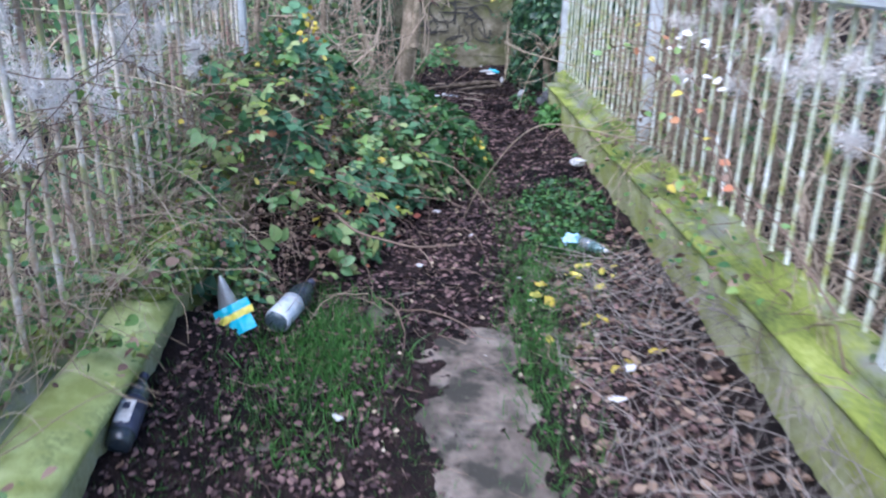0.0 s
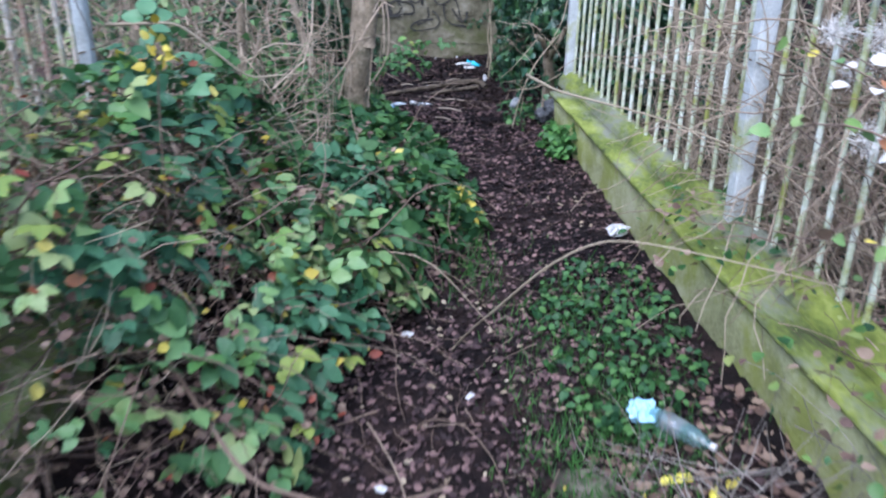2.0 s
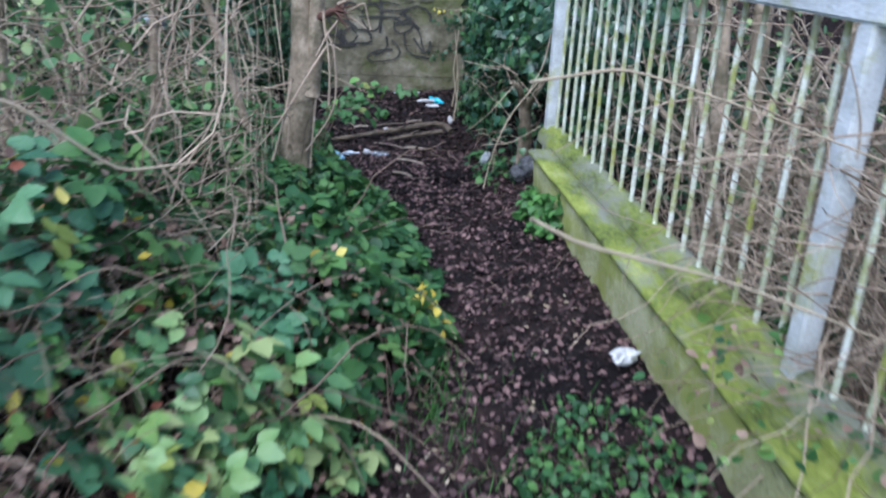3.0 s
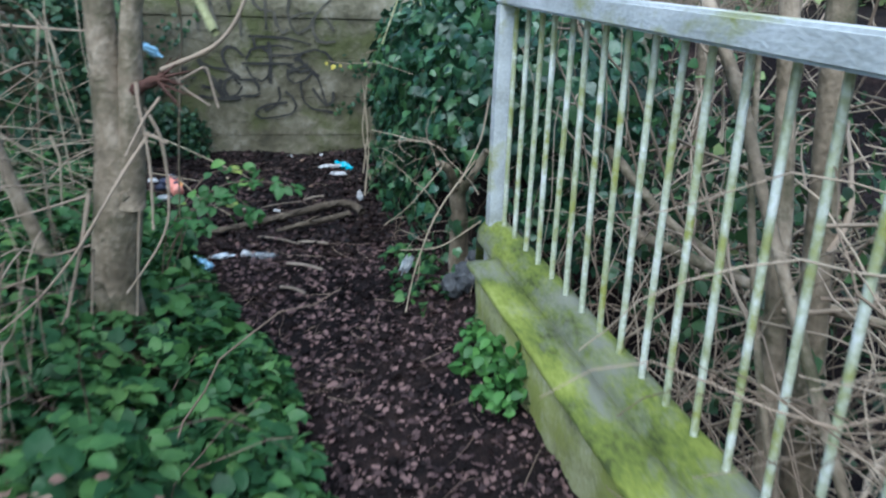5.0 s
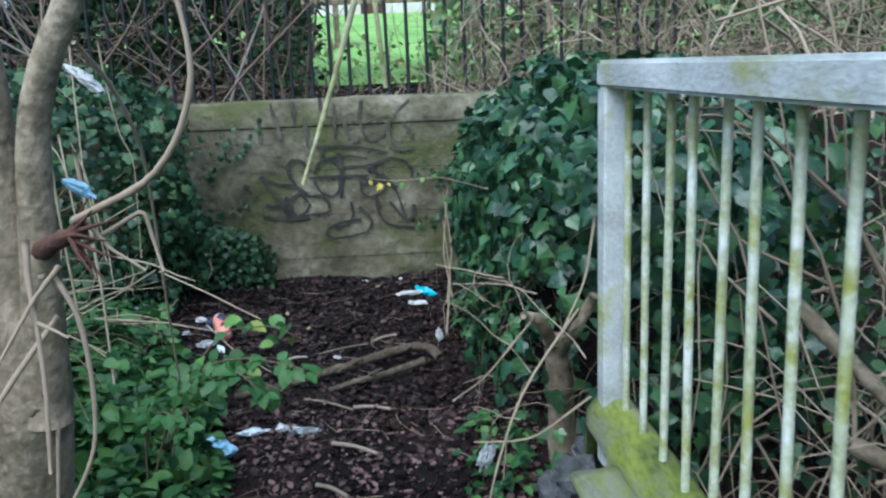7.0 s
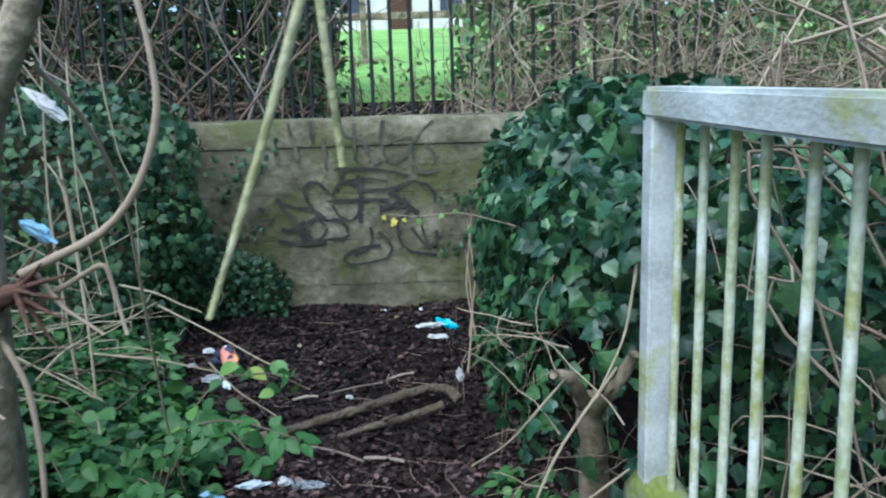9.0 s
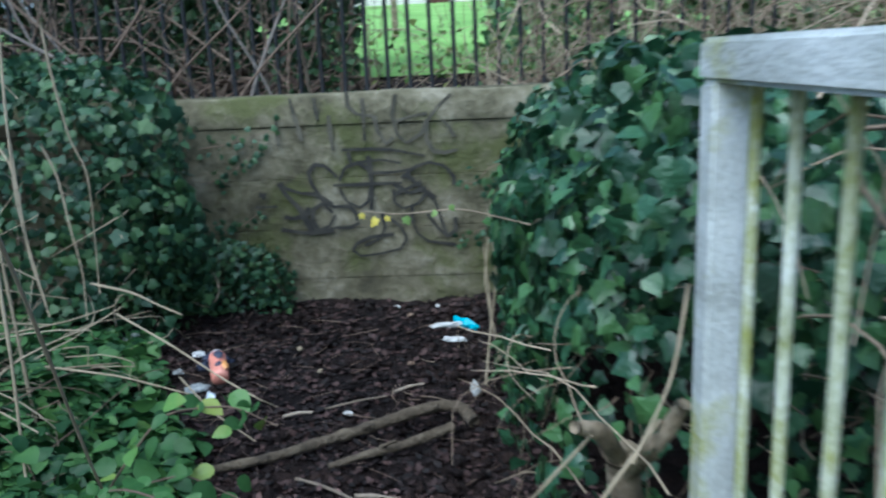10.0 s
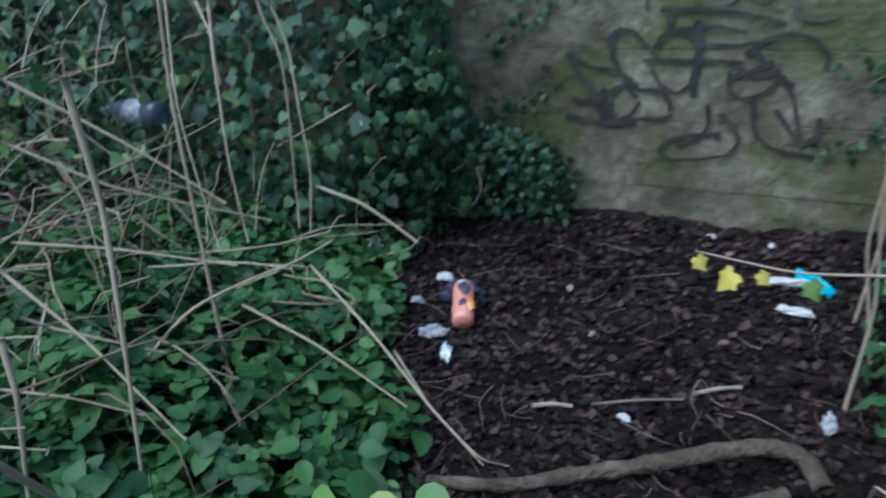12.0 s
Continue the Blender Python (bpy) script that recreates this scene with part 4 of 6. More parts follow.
    branch(0.005, (-0.334, 5.58, 0.641), (-0.408, 5.50, 0.641), (-0.464, 5.45, 0.682), (-0.486, 5.40, 0.679))
    branch(0.006, (-0.576, 5.90, 1.171), (-0.463, 5.85, 1.169), (-0.339, 5.80, 1.167))
    branch(0.014, (-0.400, 5.75, 1.3), (-0.710, 5.6, 1.5), (-1.060, 5.4, 1.9))
    return t


sapling()
for x, y, r, lean, top in ((-0.40, 5.95, 0.026, -0.62, 2.2), (-1.0, 5.9, 0.03, 0.15, 2.6), (-1.35, 5.2, 0.025, 0.2, 2.4), (-1.15, 4.4, 0.02, -0.1, 2.0), (-1.5, 6.6, 0.03, 0.2, 2.5)):
    t = thing("sapling", (0, 0, 0), "thin bare grey-brown sapling stem in the scrub", "sapling", "scrub saplings")
    g = Geo()
    tube(g, smooth_line([(x, y, -0.1), (x + lean * 0.4, y, 0.8), (x + lean, y + 0.05, top)], 14), r, r * 0.55, 8, 0.05)
    part("trunk", g, BARK, t)
for x, y, r, lean, back, top in ((1.20, 4.72, 0.03, 0.02, 0.62, 2.5), (1.37, 4.86, 0.044, 0.02, 0.5, 2.8), (1.62, 4.75, 0.04, 0.1, 0.1, 2.6), (1.35, 4.45, 0.025, -0.03, 0.0, 2.5), (1.5, 3.6, 0.03, 0.1, 0.0, 2.4), (1.45, 2.5, 0.025, 0.0, 0.0, 2.3), (1.9, 6.4, 0.05, -0.2, 0.0, 2.6)):
    t = thing("sapling", (0, 0, 0), "pale brown sapling trunk growing behind the railing", "sapling", "saplings behind the railing")
    g = Geo()
    tube(g, smooth_line([(x, y, -0.35), (x + lean * 0.3, y + back * 0.3 + 0.02, 0.75), (x + lean, y + back, top)], 16), r, r * 0.6, 9, 0.05)
    part("trunk", g, BARK, t)
    for k in range(4):
        g = Geo()
        z = rng.uniform(0.4, 1.8)
        tube(g, wander((x + lean * z / top, y + back * z / top, z), (rng.normal() * 0.6 + 0.3, rng.normal(), 0.6), rng.uniform(0.3, 0.7), 8, 0.16), r * 0.22, 0.002, 5)
        part("branch", g, TWIG, t)


pole = thing("sapling", (0, 0, 0), "thin pale snapped pole leaning against the railing", "sapling", "saplings behind the railing")
for name, pts, r0, r1 in (("trunk", [(1.06, 4.35, 0.40), (1.05, 4.78, 0.925), (1.045, 4.93, 1.14), (1.05, 5.17, 1.36), (1.08, 5.6, 1.85)], 0.010, 0.017), ("branch", [(1.06, 4.62, 0.42), (1.05, 4.72, 0.62), (1.06, 4.86, 0.95), (1.09, 4.95, 1.2)], 0.009, 0.006)):
    g = Geo()
    tube(g, smooth_line(pts, 18), r0, r1, 8, 0.06)
    part(name, g, BARK, pole)


# ---- fallen wood ----
def fallen(name, pts, r0, r1, mat, label, category, knots=0.06, sides=9, n=20):
    t = thing(name, (0, 0, 0), label, category)
    g = Geo()
    tube(g, smooth_line(pts, n), r0, r1, sides, knots)
    part("wood", g, mat, t)
    return t


for pts, r0, r1, spurs, label in (
    ([(-0.24, 7.02, 0.205), (-0.06, 7.03, 0.235), (0.04, 7.10, 0.238), (0.17, 7.17, 0.245), (0.30, 7.25, 0.255), (0.40, 7.31, 0.258), (0.48, 7.32, 0.25), (0.52, 7.25, 0.225)], 0.013, 0.021, ((0.17, 7.17), (0.36, 7.29)), "long dull fallen branch lying across the soil"),
    ([(0.10, 7.00, 0.215), (0.20, 7.04, 0.23), (0.32, 7.09, 0.235), (0.45, 7.20, 0.235)], 0.010, 0.016, ((0.25, 7.06),), "short mossy fallen branch beside a longer one"),
):
    b = fallen("fallen_branch", pts, r0, r1, LOG, label, "branch", 0.09, 11, 30)
    for x, y in spurs:
        g = Geo()
        tube(g, smooth_line([(x, y, 0.245), (x + 0.03, y - 0.02, 0.268), (x + 0.05, y - 0.025, 0.275)], 5), 0.008, 0.005, 6, 0.1)
        part("spur", g, LOG, b)
for x0, y0, x1, y1, r in ((0.15, 6.61, 0.295, 6.53, 0.0075), (0.125, 6.38, 0.22, 6.31, 0.0065), (0.02, 6.95, 0.20, 6.84, 0.005), (-0.11, 7.33, -0.02, 7.36, 0.006), (0.2, 6.86, 0.33, 6.83, 0.006), (0.24, 7.50, 0.34, 7.56, 0.006), (0.02, 7.38, 0.22, 7.47, 0.004)):
    fallen("broken_stick", [(x0, y0, float(bank(x0, y0)) + 0.022), ((x0 + x1) / 2, (y0 + y1) / 2, float(bank(x0, y0)) + 0.03), (x1, y1, float(bank(x1, y1)) + 0.022)], r, r * 0.8, STICK, "pale broken stick on the leaf litter", "stick", n=7)
fallen("dead_bough", [(1.15, 5.75, 0.85), (1.25, 5.5, 0.68), (1.5, 5.2, 0.5)], 0.015, 0.012, BARK, "thick broken bough behind the railing", "branch")
fallen("dead_bough", [(1.2, 5.6, 0.62), (1.35, 5.2, 0.60), (1.55, 4.8, 0.62)], 0.017, 0.013, BARK, "thick dead bough behind the railing", "branch")
stump = fallen("stump", [(0.84, 6.42, 0.12), (0.83, 6.38, 0.40), (0.80, 6.32, 0.60)], 0.045, 0.032, BARK, "pale broken stump wrapped in ivy", "stump")
for pts, r in (([(0.80, 6.32, 0.58), (0.75, 6.25, 0.68), (0.70, 6.20, 0.71)], 0.018), ([(0.81, 6.32, 0.56), (0.84, 6.22, 0.66), (0.87, 6.17, 0.76)], 0.018), ([(0.88, 6.2, 0.95), (0.85, 6.17, 0.80), (0.78, 6.13, 0.68)], 0.0035), ([(0.84, 6.2, 0.72), (0.68, 6.12, 0.55), (0.60, 6.07, 0.35), (0.57, 6.05, 0.2)], 0.0038), ([(0.72, 6.15, 0.72), (0.60, 6.2, 0.55), (0.52, 6.3, 0.45)], 0.0028), ([(0.86, 6.16, 0.5), (0.70, 6.1, 0.42), (0.56, 6.15, 0.40)], 0.0028)):
    g = Geo()
    tube(g, smooth_line(pts, 12), r, r * 0.7, 7, 0.12)
    part("broken_limb", g, BARK if r > 0.01 else STRAW, stump)


def arching_stem(pts, r, label, mat=STRAW):
    t = thing("dry_weed", (0, 0, 0), label, "weed")
    g = Geo()
    tube(g, smooth_line(pts, 22), r, r * 0.45, 6, 0.06)
    part("stem", g, mat, t)
    return t


arching_stem([(0.10, 3.75, 0.0), (0.14, 3.55, 0.18), (0.19, 3.38, 0.33), (0.29, 3.22, 0.53), (0.395, 3.14, 0.625), (0.55, 3.08, 0.62), (0.95, 2.98, 0.55)], 0.0032, "pale arching dead stem across the path")
arching_stem([(0.25, 3.46, 0.92), (0.33, 3.46, 0.88), (0.58, 3.46, 0.82), (1.02, 3.44, 0.66)], 0.004, "pale dead twig leaning from the railing")
arching_stem([(0.26, 3.60, 1.10), (0.42, 3.62, 1.125), (0.64, 3.56, 1.065), (1.05, 3.48, 0.93)], 0.003, "pale dead twig leaning through the railing")
arching_stem([(-0.9, 3.9, 0.98), (-0.72, 4.0, 0.98), (-0.55, 4.1, 0.80), (-0.40, 4.2, 0.80)], 0.006, "bare pale twig over the brambles")
arching_stem([(-0.6, 3.2, 0.3), (-0.35, 2.85, 0.22), (-0.12, 2.8, 0.18), (0.05, 2.9, 0.16)], 0.006, "red-brown bramble runner over the path edge", CANE)
for i in range(44):
    x, y = rng.uniform(-1.6, -0.85), rng.uniform(6.2, 7.8)
    z = float(bank(np.array(x), np.array(y)))
    w = wander((x, y, z + rng.uniform(0.02, 0.25)), (rng.normal(), rng.normal() * 0.6, rng.uniform(-0.05, 0.5)), rng.uniform(0.4, 1.0), 9, 0.10, 0.18)
    w[:, 2] = np.maximum(w[:, 2], bank(w[:, 0], w[:, 1]) + 0.012)
    w[:, 1] = np.minimum(w[:, 1], 8.3)
    w[:, 0] = np.minimum(w[:, 0], -0.70 - 0.2 * (7.8 - w[:, 1]).clip(0, 1))
    t = thing("dry_weed", (0, 0, 0), "dry straw-coloured stem lying over the ivy", "weed", "dead weeds by the wall")
    g = Geo()
    tube(g, w, rng.uniform(0.002, 0.0042), 0.0015, 5, 0.05)
    part("stem", g, STRAW, t)
for x, y, dx, dz in ((-0.74, 7.02, -0.06, 1.6), (0.58, 7.9, 0.04, 0.55), (0.62, 7.75, -0.05, 0.6), (0.56, 7.55, 0.03, 0.5)):
    z = float(bank(np.array(x), np.array(y)))
    arching_stem([(x, y, z), (x + dx, y + 0.05, z + dz * 0.5), (x + dx * 0.3, y + 0.1, z + dz)], 0.0055, "dry upright stem before the ivy")


def slanting_stem(r, *pts):
    arching_stem(pts, r * 0.75, "dry straw-coloured stem slanting before the ivy")


slanting_stem(0.006, (-0.859, 7.300, 1.164), (-0.829, 7.250, 1.022), (-0.793, 7.200, 0.813), (-0.731, 7.150, 0.643))
slanting_stem(0.005, (-0.942, 7.350, 1.160), (-0.870, 7.300, 1.090), (-0.821, 7.250, 0.984))
slanting_stem(0.006, (-1.071, 6.900, 1.060), (-0.965, 6.950, 0.984), (-0.840, 7.000, 0.895), (-0.685, 7.050, 0.780))
slanting_stem(0.0042, (-0.452, 7.000, 0.691), (-0.261, 6.900, 0.628), (-0.104, 6.800, 0.574), (0.004, 6.750, 0.535), (0.031, 6.800, 0.493))
slanting_stem(0.006, (-0.894, 6.850, 0.394), (-0.757, 6.950, 0.563), (-0.678, 7.050, 0.596), (-0.610, 7.150, 0.609), (-0.530, 7.200, 0.654))
slanting_stem(0.0055, (-0.940, 6.700, 0.744), (-0.757, 6.700, 0.632), (-0.500, 6.650, 0.509))
slanting_stem(0.009, (-0.666, 6.500, 0.761), (-0.636, 6.480, 0.679), (-0.644, 6.450, 0.504))
slanting_stem(0.005, (-0.889, 6.600, 0.555), (-0.764, 6.650, 0.533), (-0.652, 6.700, 0.489))
slanting_stem(0.0055, (-0.996, 7.700, 1.123), (-0.950, 7.700, 0.999), (-0.906, 7.650, 0.819), (-0.856, 7.600, 0.670), (-0.812, 7.500, 0.523))
slanting_stem(0.004, (-0.701, 7.600, 0.863), (-0.818, 7.600, 0.803), (-0.964, 7.600, 0.729))
slanting_stem(0.007, (-0.809, 7.550, 0.640), (-0.667, 7.550, 0.604), (-0.567, 7.550, 0.549), (-0.476, 7.500, 0.531))
slanting_stem(0.005, (-0.736, 7.100, 0.505), (-0.465, 7.000, 0.508), (-0.205, 6.900, 0.483))
slanting_stem(0.005, (-1.102, 7.000, 0.864), (-1.050, 7.000, 0.762), (-0.983, 6.950, 0.611))
slanting_stem(0.005, (-1.038, 6.800, 0.748), (-0.871, 6.900, 0.715), (-0.639, 7.000, 0.665))
slanting_stem(0.005, (-1.128, 6.900, 0.928), (-0.964, 7.000, 0.810), (-0.846, 7.100, 0.746), (-0.696, 7.200, 0.684))
slanting_stem(0.005, (-0.650, 7.000, 1.477), (-0.636, 6.950, 1.281), (-0.620, 6.900, 1.020), (-0.584, 6.900, 0.754))
slanting_stem(0.005, (-0.597, 7.100, 1.482), (-0.589, 7.100, 1.346), (-0.564, 7.100, 1.161), (-0.523, 7.100, 1.073), (-0.542, 7.100, 0.722))
slanting_stem(0.008, (-0.511, 6.600, 1.139), (-0.498, 6.600, 0.954), (-0.467, 6.550, 0.735), (-0.448, 6.500, 0.477))
slanting_stem(0.004, (-0.340, 7.100, 0.462), (-0.234, 7.050, 0.370), (-0.100, 7.000, 0.300))
slanting_stem(0.004, (-0.894, 7.200, 1.478), (-0.818, 7.200, 1.358), (-0.750, 7.200, 1.281))


# ---- clematis seed heads on the railings ----
def clematis(along, side, y0, y1, heads, label, vines=70, mat=CANE, thick=0.003):
    c = thing("clematis" if heads else "dead_climber", (0, 0, 0), label, "climber", kind="" if heads else "stuff")
    g = Geo()
    for i in range(vines):
        y = rng.uniform(y0, y1)
        x = side * along(y)
        w = wander((x + side * rng.uniform(0.02, 0.1), y, deck(y) + rng.uniform(0.05, 0.62)), (rng.normal() * 0.2 - side * 0.15, rng.normal(), rng.normal() * 0.6), rng.uniform(0.3, 0.8), 9, 0.28, 0.1)
        w[:, 2] = np.minimum(w[:, 2], rail_under(w[:, 1]) - 0.03 if not heads else 9.0)
        tube(g, w, rng.uniform(0.5, 1) * thick, 0.001, 4)
    part("vine_tangle", g, mat, c, "thin tangled brown vines")
    for i in range(heads):
        y = rng.uniform(y0, y1)
        p = np.array((side * along(y) - side * rng.uniform(-0.05, 0.08), y, rail_under(y) - rng.uniform(-0.03, 0.36)))
        n = 260
        d = unit(rng.normal(size=(n, 3)))
        places = p + d * rng.uniform(0.0, 0.038, n)[:, None]
        part("seed_head", leaf_mesh("seed_head", [scatter((np.array([(-0.07, 0, 0), (0.07, 0, 0), (0.05, 0.6, 0.1), (0, 1.0, 0.3)]), np.array([(0, 1, 2), (0, 2, 3)])), places, unit(rng.normal(size=(n, 3))), d + rng.normal(size=(n, 3)) * 0.5, rng.uniform(0.010, 0.022, n))]), FLUFF, c, "fluffy white seed head")
    return c


clematis(line_left, -1, 1.5, 3.5, 52, "clematis vine with fluffy white seed heads on the railing")
clematis(line_right, 1, 1.5, 3.6, 46, "clematis vine with white seed heads tangled in the railing")
clematis(line_right, 1, 3.3, 4.25, 0, "leafless tangled brown stems caught in the railing bars", 230, TWIG, 0.0036)


clematis(line_left, -1, 1.5, 3.6, 0, "pale dead stems tangled through the overgrown railing", 160, STRAW, 0.003)


# ---- low green plants ----
def nettle_patch(x, y, rx, ry, n, high, label, mat=LEAF_FRESH, size=(0.025, 0.05)):
    t = thing("nettle_patch", (0, 0, 0), label, "plant")
    a, r = rng.uniform(0, 2 * np.pi, n), np.sqrt(rng.random(n))
    px, py = x + rx * r * np.cos(a), y + ry * r * np.sin(a)
    lump = np.array([noise.noise((u * 9, v * 9, 1.0)) for u, v in zip(px, py)])
    keep = lump > -0.12 - 0.5 * (1 - r)
    px, py, r, lump = px[keep], py[keep], r[keep], lump[keep]
    n = len(px)
    z = bank(px, py) + high * np.clip(0.75 - 0.45 * r + 0.7 * lump, 0.1, 1.2) * rng.uniform(0.2, 1, n) + 0.015
    p = np.stack([px, py, z], 1)
    up = unit(rng.normal(size=(n, 3)) * 0.4 + np.array((0, 0, 1)))
    tip = unit(rng.normal(size=(n, 3)) * np.array((1, 1, 0.3)) - np.array((0, 0, 0.15)))
    part("foliage", leaf_mesh("foliage", [scatter(OVAL, p, up, tip, rng.uniform(*size, n))]), mat, t)
    g = Geo()
    for q in p[::6]:
        tube(g, wander((q[0], q[1], float(bank(q[0], q[1])) - 0.01), (0, 0, 1), q[2] - float(bank(q[0], q[1])) + 0.01, 4, 0.08), 0.002, 0.001, 4)
    part("stalk_tangle", g, GRASS, t)
    return t


nettle_patch(0.755, 5.52, 0.085, 0.22, 330, 0.19, "young nettles growing at the foot of the mossy parapet", LEAF_NETTLE, (0.025, 0.048))
nettle_patch(0.60, 3.75, 0.24, 0.55, 900, 0.07, "patch of low green weeds beside the parapet", LEAF_FRESH, (0.018, 0.036))
nettle_patch(0.66, 6.40, 0.12, 0.36, 120, 0.10, "young green plants below the ivy")
shoot = thing("bramble_shoot", (0, 0, 0), "young bramble shoots arching out with broad green leaves with shade put into their colour", "bramble")
for pts in ([(-0.32, 6.28, 0.16), (-0.20, 6.20, 0.52), (-0.07, 6.14, 0.655), (0.06, 6.03, 0.70), (0.19, 5.93, 0.70)], [(-0.30, 6.32, 0.16), (-0.16, 6.26, 0.56), (-0.03, 6.20, 0.62), (0.07, 6.13, 0.55)], [(-0.30, 6.25, 0.18), (-0.24, 6.14, 0.50), (-0.16, 6.05, 0.58), (-0.08, 5.98, 0.55)]):
    line = smooth_line(pts, 16)
    g = Geo()
    tube(g, line, 0.003, 0.0013, 6, 0.05)
    part("stem", g, CANE, shoot)
    for k in range(5, 16):
        part("leaf", leaf_mesh("leaf", [scatter(TRIPLE, line[k:k + 1], unit(np.array([[0.0, -0.45, 0.85]]) + rng.normal(size=(1, 3)) * 0.3), unit(rng.normal(size=(1, 3)) * np.array((1, 1, 0.3)) - np.array((0, 0.2, 0.25))), np.array([rng.uniform(0.028, 0.044)]))]), LEAF_NETTLE, shoot)
nettle_patch(-0.40, 6.36, 0.17, 0.36, 300, 0.46, "tall green bramble shoots beside the trunk", LEAF_FRESH, (0.04, 0.07))
nettle_patch(-0.55, 6.95, 0.30, 0.32, 420, 0.24, "green bramble and balm leaves by the path", LEAF_FRESH, (0.04, 0.075))
nettle_patch(0.20, 4.70, 0.08, 0.10, 90, 0.30, "yellow-leaved sprig at the path edge", LEAF_YELLOW, (0.025, 0.045))


def grass_tuft(x, y, rx, ry, n, high, label):
    t = thing("grass", (0, 0, 0), label, "grass", kind="stuff")
    px, py = rng.normal(x, rx / 2, n), rng.normal(y, ry / 2, n)
    p = np.stack([px, py, bank(px, py) - 0.005], 1)
    blade = (np.array([(-0.03, 0, 0), (0.03, 0, 0), (-0.022, 0.55, 0.05), (0.022, 0.55, 0.05), (0, 1.0, 0.25)]), np.array([(0, 1, 3), (0, 3, 2), (2, 3, 4)]))
    tip = unit(rng.normal(size=(n, 3)) * 0.45 + np.array((0, 0, 1)))
    part("blades", leaf_mesh("blades", [scatter(blade, p, unit(rng.normal(size=(n, 3))), tip, rng.uniform(0.4, 1.0, n) * high)]), GRASS, t)


grass_tuft(-0.40, 2.3, 0.26, 0.5, 3000, 0.085, "short green grass at the path edge")
grass_tuft(0.36, 2.5, 0.14, 0.9, 2200, 0.07, "short green grass along the bare concrete")
grass_tuft(0.50, 3.35, 0.26, 0.8, 2400, 0.07, "short green grass beside the parapet")
grass_tuft(0.2, 4.35, 0.14, 0.4, 320, 0.10, "thin grass at the foot of the brambles")
grass_tuft(-0.42, 1.6, 0.5, 0.8, 3600, 0.04, "low moss and grass on the concrete")


# ---- leaf litter ----
def litter_leaves(n, x0, x1, y0, y1, size, mat, name, label):
    x, y = rng.uniform(x0, x1, n), rng.uniform(y0, y1, n)
    bare = (np.abs(x - 0.12) < 0.25) & (y < 2.5) & (rng.random(n) < 0.8)
    x, y = x[~bare], y[~bare]
    p = np.stack([x, y, litter_height(x, y) + 0.004], 1)
    k = len(p)
    up = unit(rng.normal(size=(k, 3)) * 0.35 + np.array((0, 0, 1)))
    tip = unit(rng.normal(size=(k, 3)) * np.array((1, 1, 0.15)))
    ob = part(name, leaf_mesh(name, [scatter(CURLED, p, up, tip, rng.uniform(*size, k))]), mat)
    tagged(ob, label, "leaves", kind="stuff")


# From y 6.75 to the wall the litter has a much darker colour.
litter_leaves(11000, -0.8, 0.85, 6.75, 8.48, (0.010, 0.034), DEAD_DARK, "wet_leaf_litter", "blackish fallen leaves matted on the soil by the wall")
litter_leaves(31000, -0.8, 0.85, 0.6, 6.9, (0.007, 0.030), DEAD, "leaf_litter", "rotting dark brown fallen leaves on the soil")
litter_leaves(420, -0.2, 0.75, 1.2, 5.0, (0.012, 0.028), STRAW, "pale_leaf_litter", "pale dry leaf flakes on the soil")
litter_leaves(16, 0.35, 0.75, 2.2, 3.2, (0.04, 0.075), LEAF_YELLOW, "yellow_fallen_leaves", "yellow fallen leaves on the soil")
litter_leaves(1000, 0.42, 0.96, 0.8, 3.4, (0.02, 0.05), BROWN_LEAF, "withered_leaf_litter", "withered curled leaves among the dead stalks")
litter_leaves(150, -0.85, -0.2, 1.2, 2.8, (0.015, 0.04), BROWN_LEAF, "withered_leaf_litter", "withered curled leaves beside the parapet")
clods = Geo()
ball = bmesh.new()
bmesh.ops.create_icosphere(ball, subdivisions=1, radius=1.0)
ball_v, ball_f = np.array([v.co[:] for v in ball.verts]), np.array([[v.index for v in f.verts] for f in ball.faces])
ball.free()
for i in range(1100):
    x, y = rng.uniform(-0.45, 0.62), rng.uniform(6.3, 8.45) if i < 700 else rng.uniform(2.6, 6.4)
    if y > 8.4 or (i >= 700 and x < -0.1):
        continue
    r = rng.uniform(0.006, 0.022) * np.array((1, 1, 0.65))
    shape = ball_v * (1 + rng.normal(size=(len(ball_v), 1)) * 0.28) * r
    clods.add(shape + np.array((x, y, float(bank(x, y)) + 0.012)), ball_f)
tagged(part("soil_clods", clods.mesh("soil_clods", False), SOIL), "small dark crumbs of wet soil on the ground", "soil", kind="stuff")
twigs = Geo()
for i in range(560):
    x, y = rng.uniform(-0.6, 0.75), rng.uniform(1.4, 8.3)
    w = wander((x, y, 0), (rng.normal(), rng.normal(), 0), rng.uniform(0.04, 0.2), 5, 0.2)
    w[:, 1] = np.minimum(w[:, 1], 8.36)
    w[:, 2] = bank(w[:, 0], w[:, 1]) + rng.uniform(0.012, 0.03)
    tube(twigs, w, rng.uniform(0.0008, 0.0022), 0.0006, 4)
tagged(part("twig_litter", twigs, CANE), "thin broken twigs strewn over the soil", "twigs", kind="stuff")


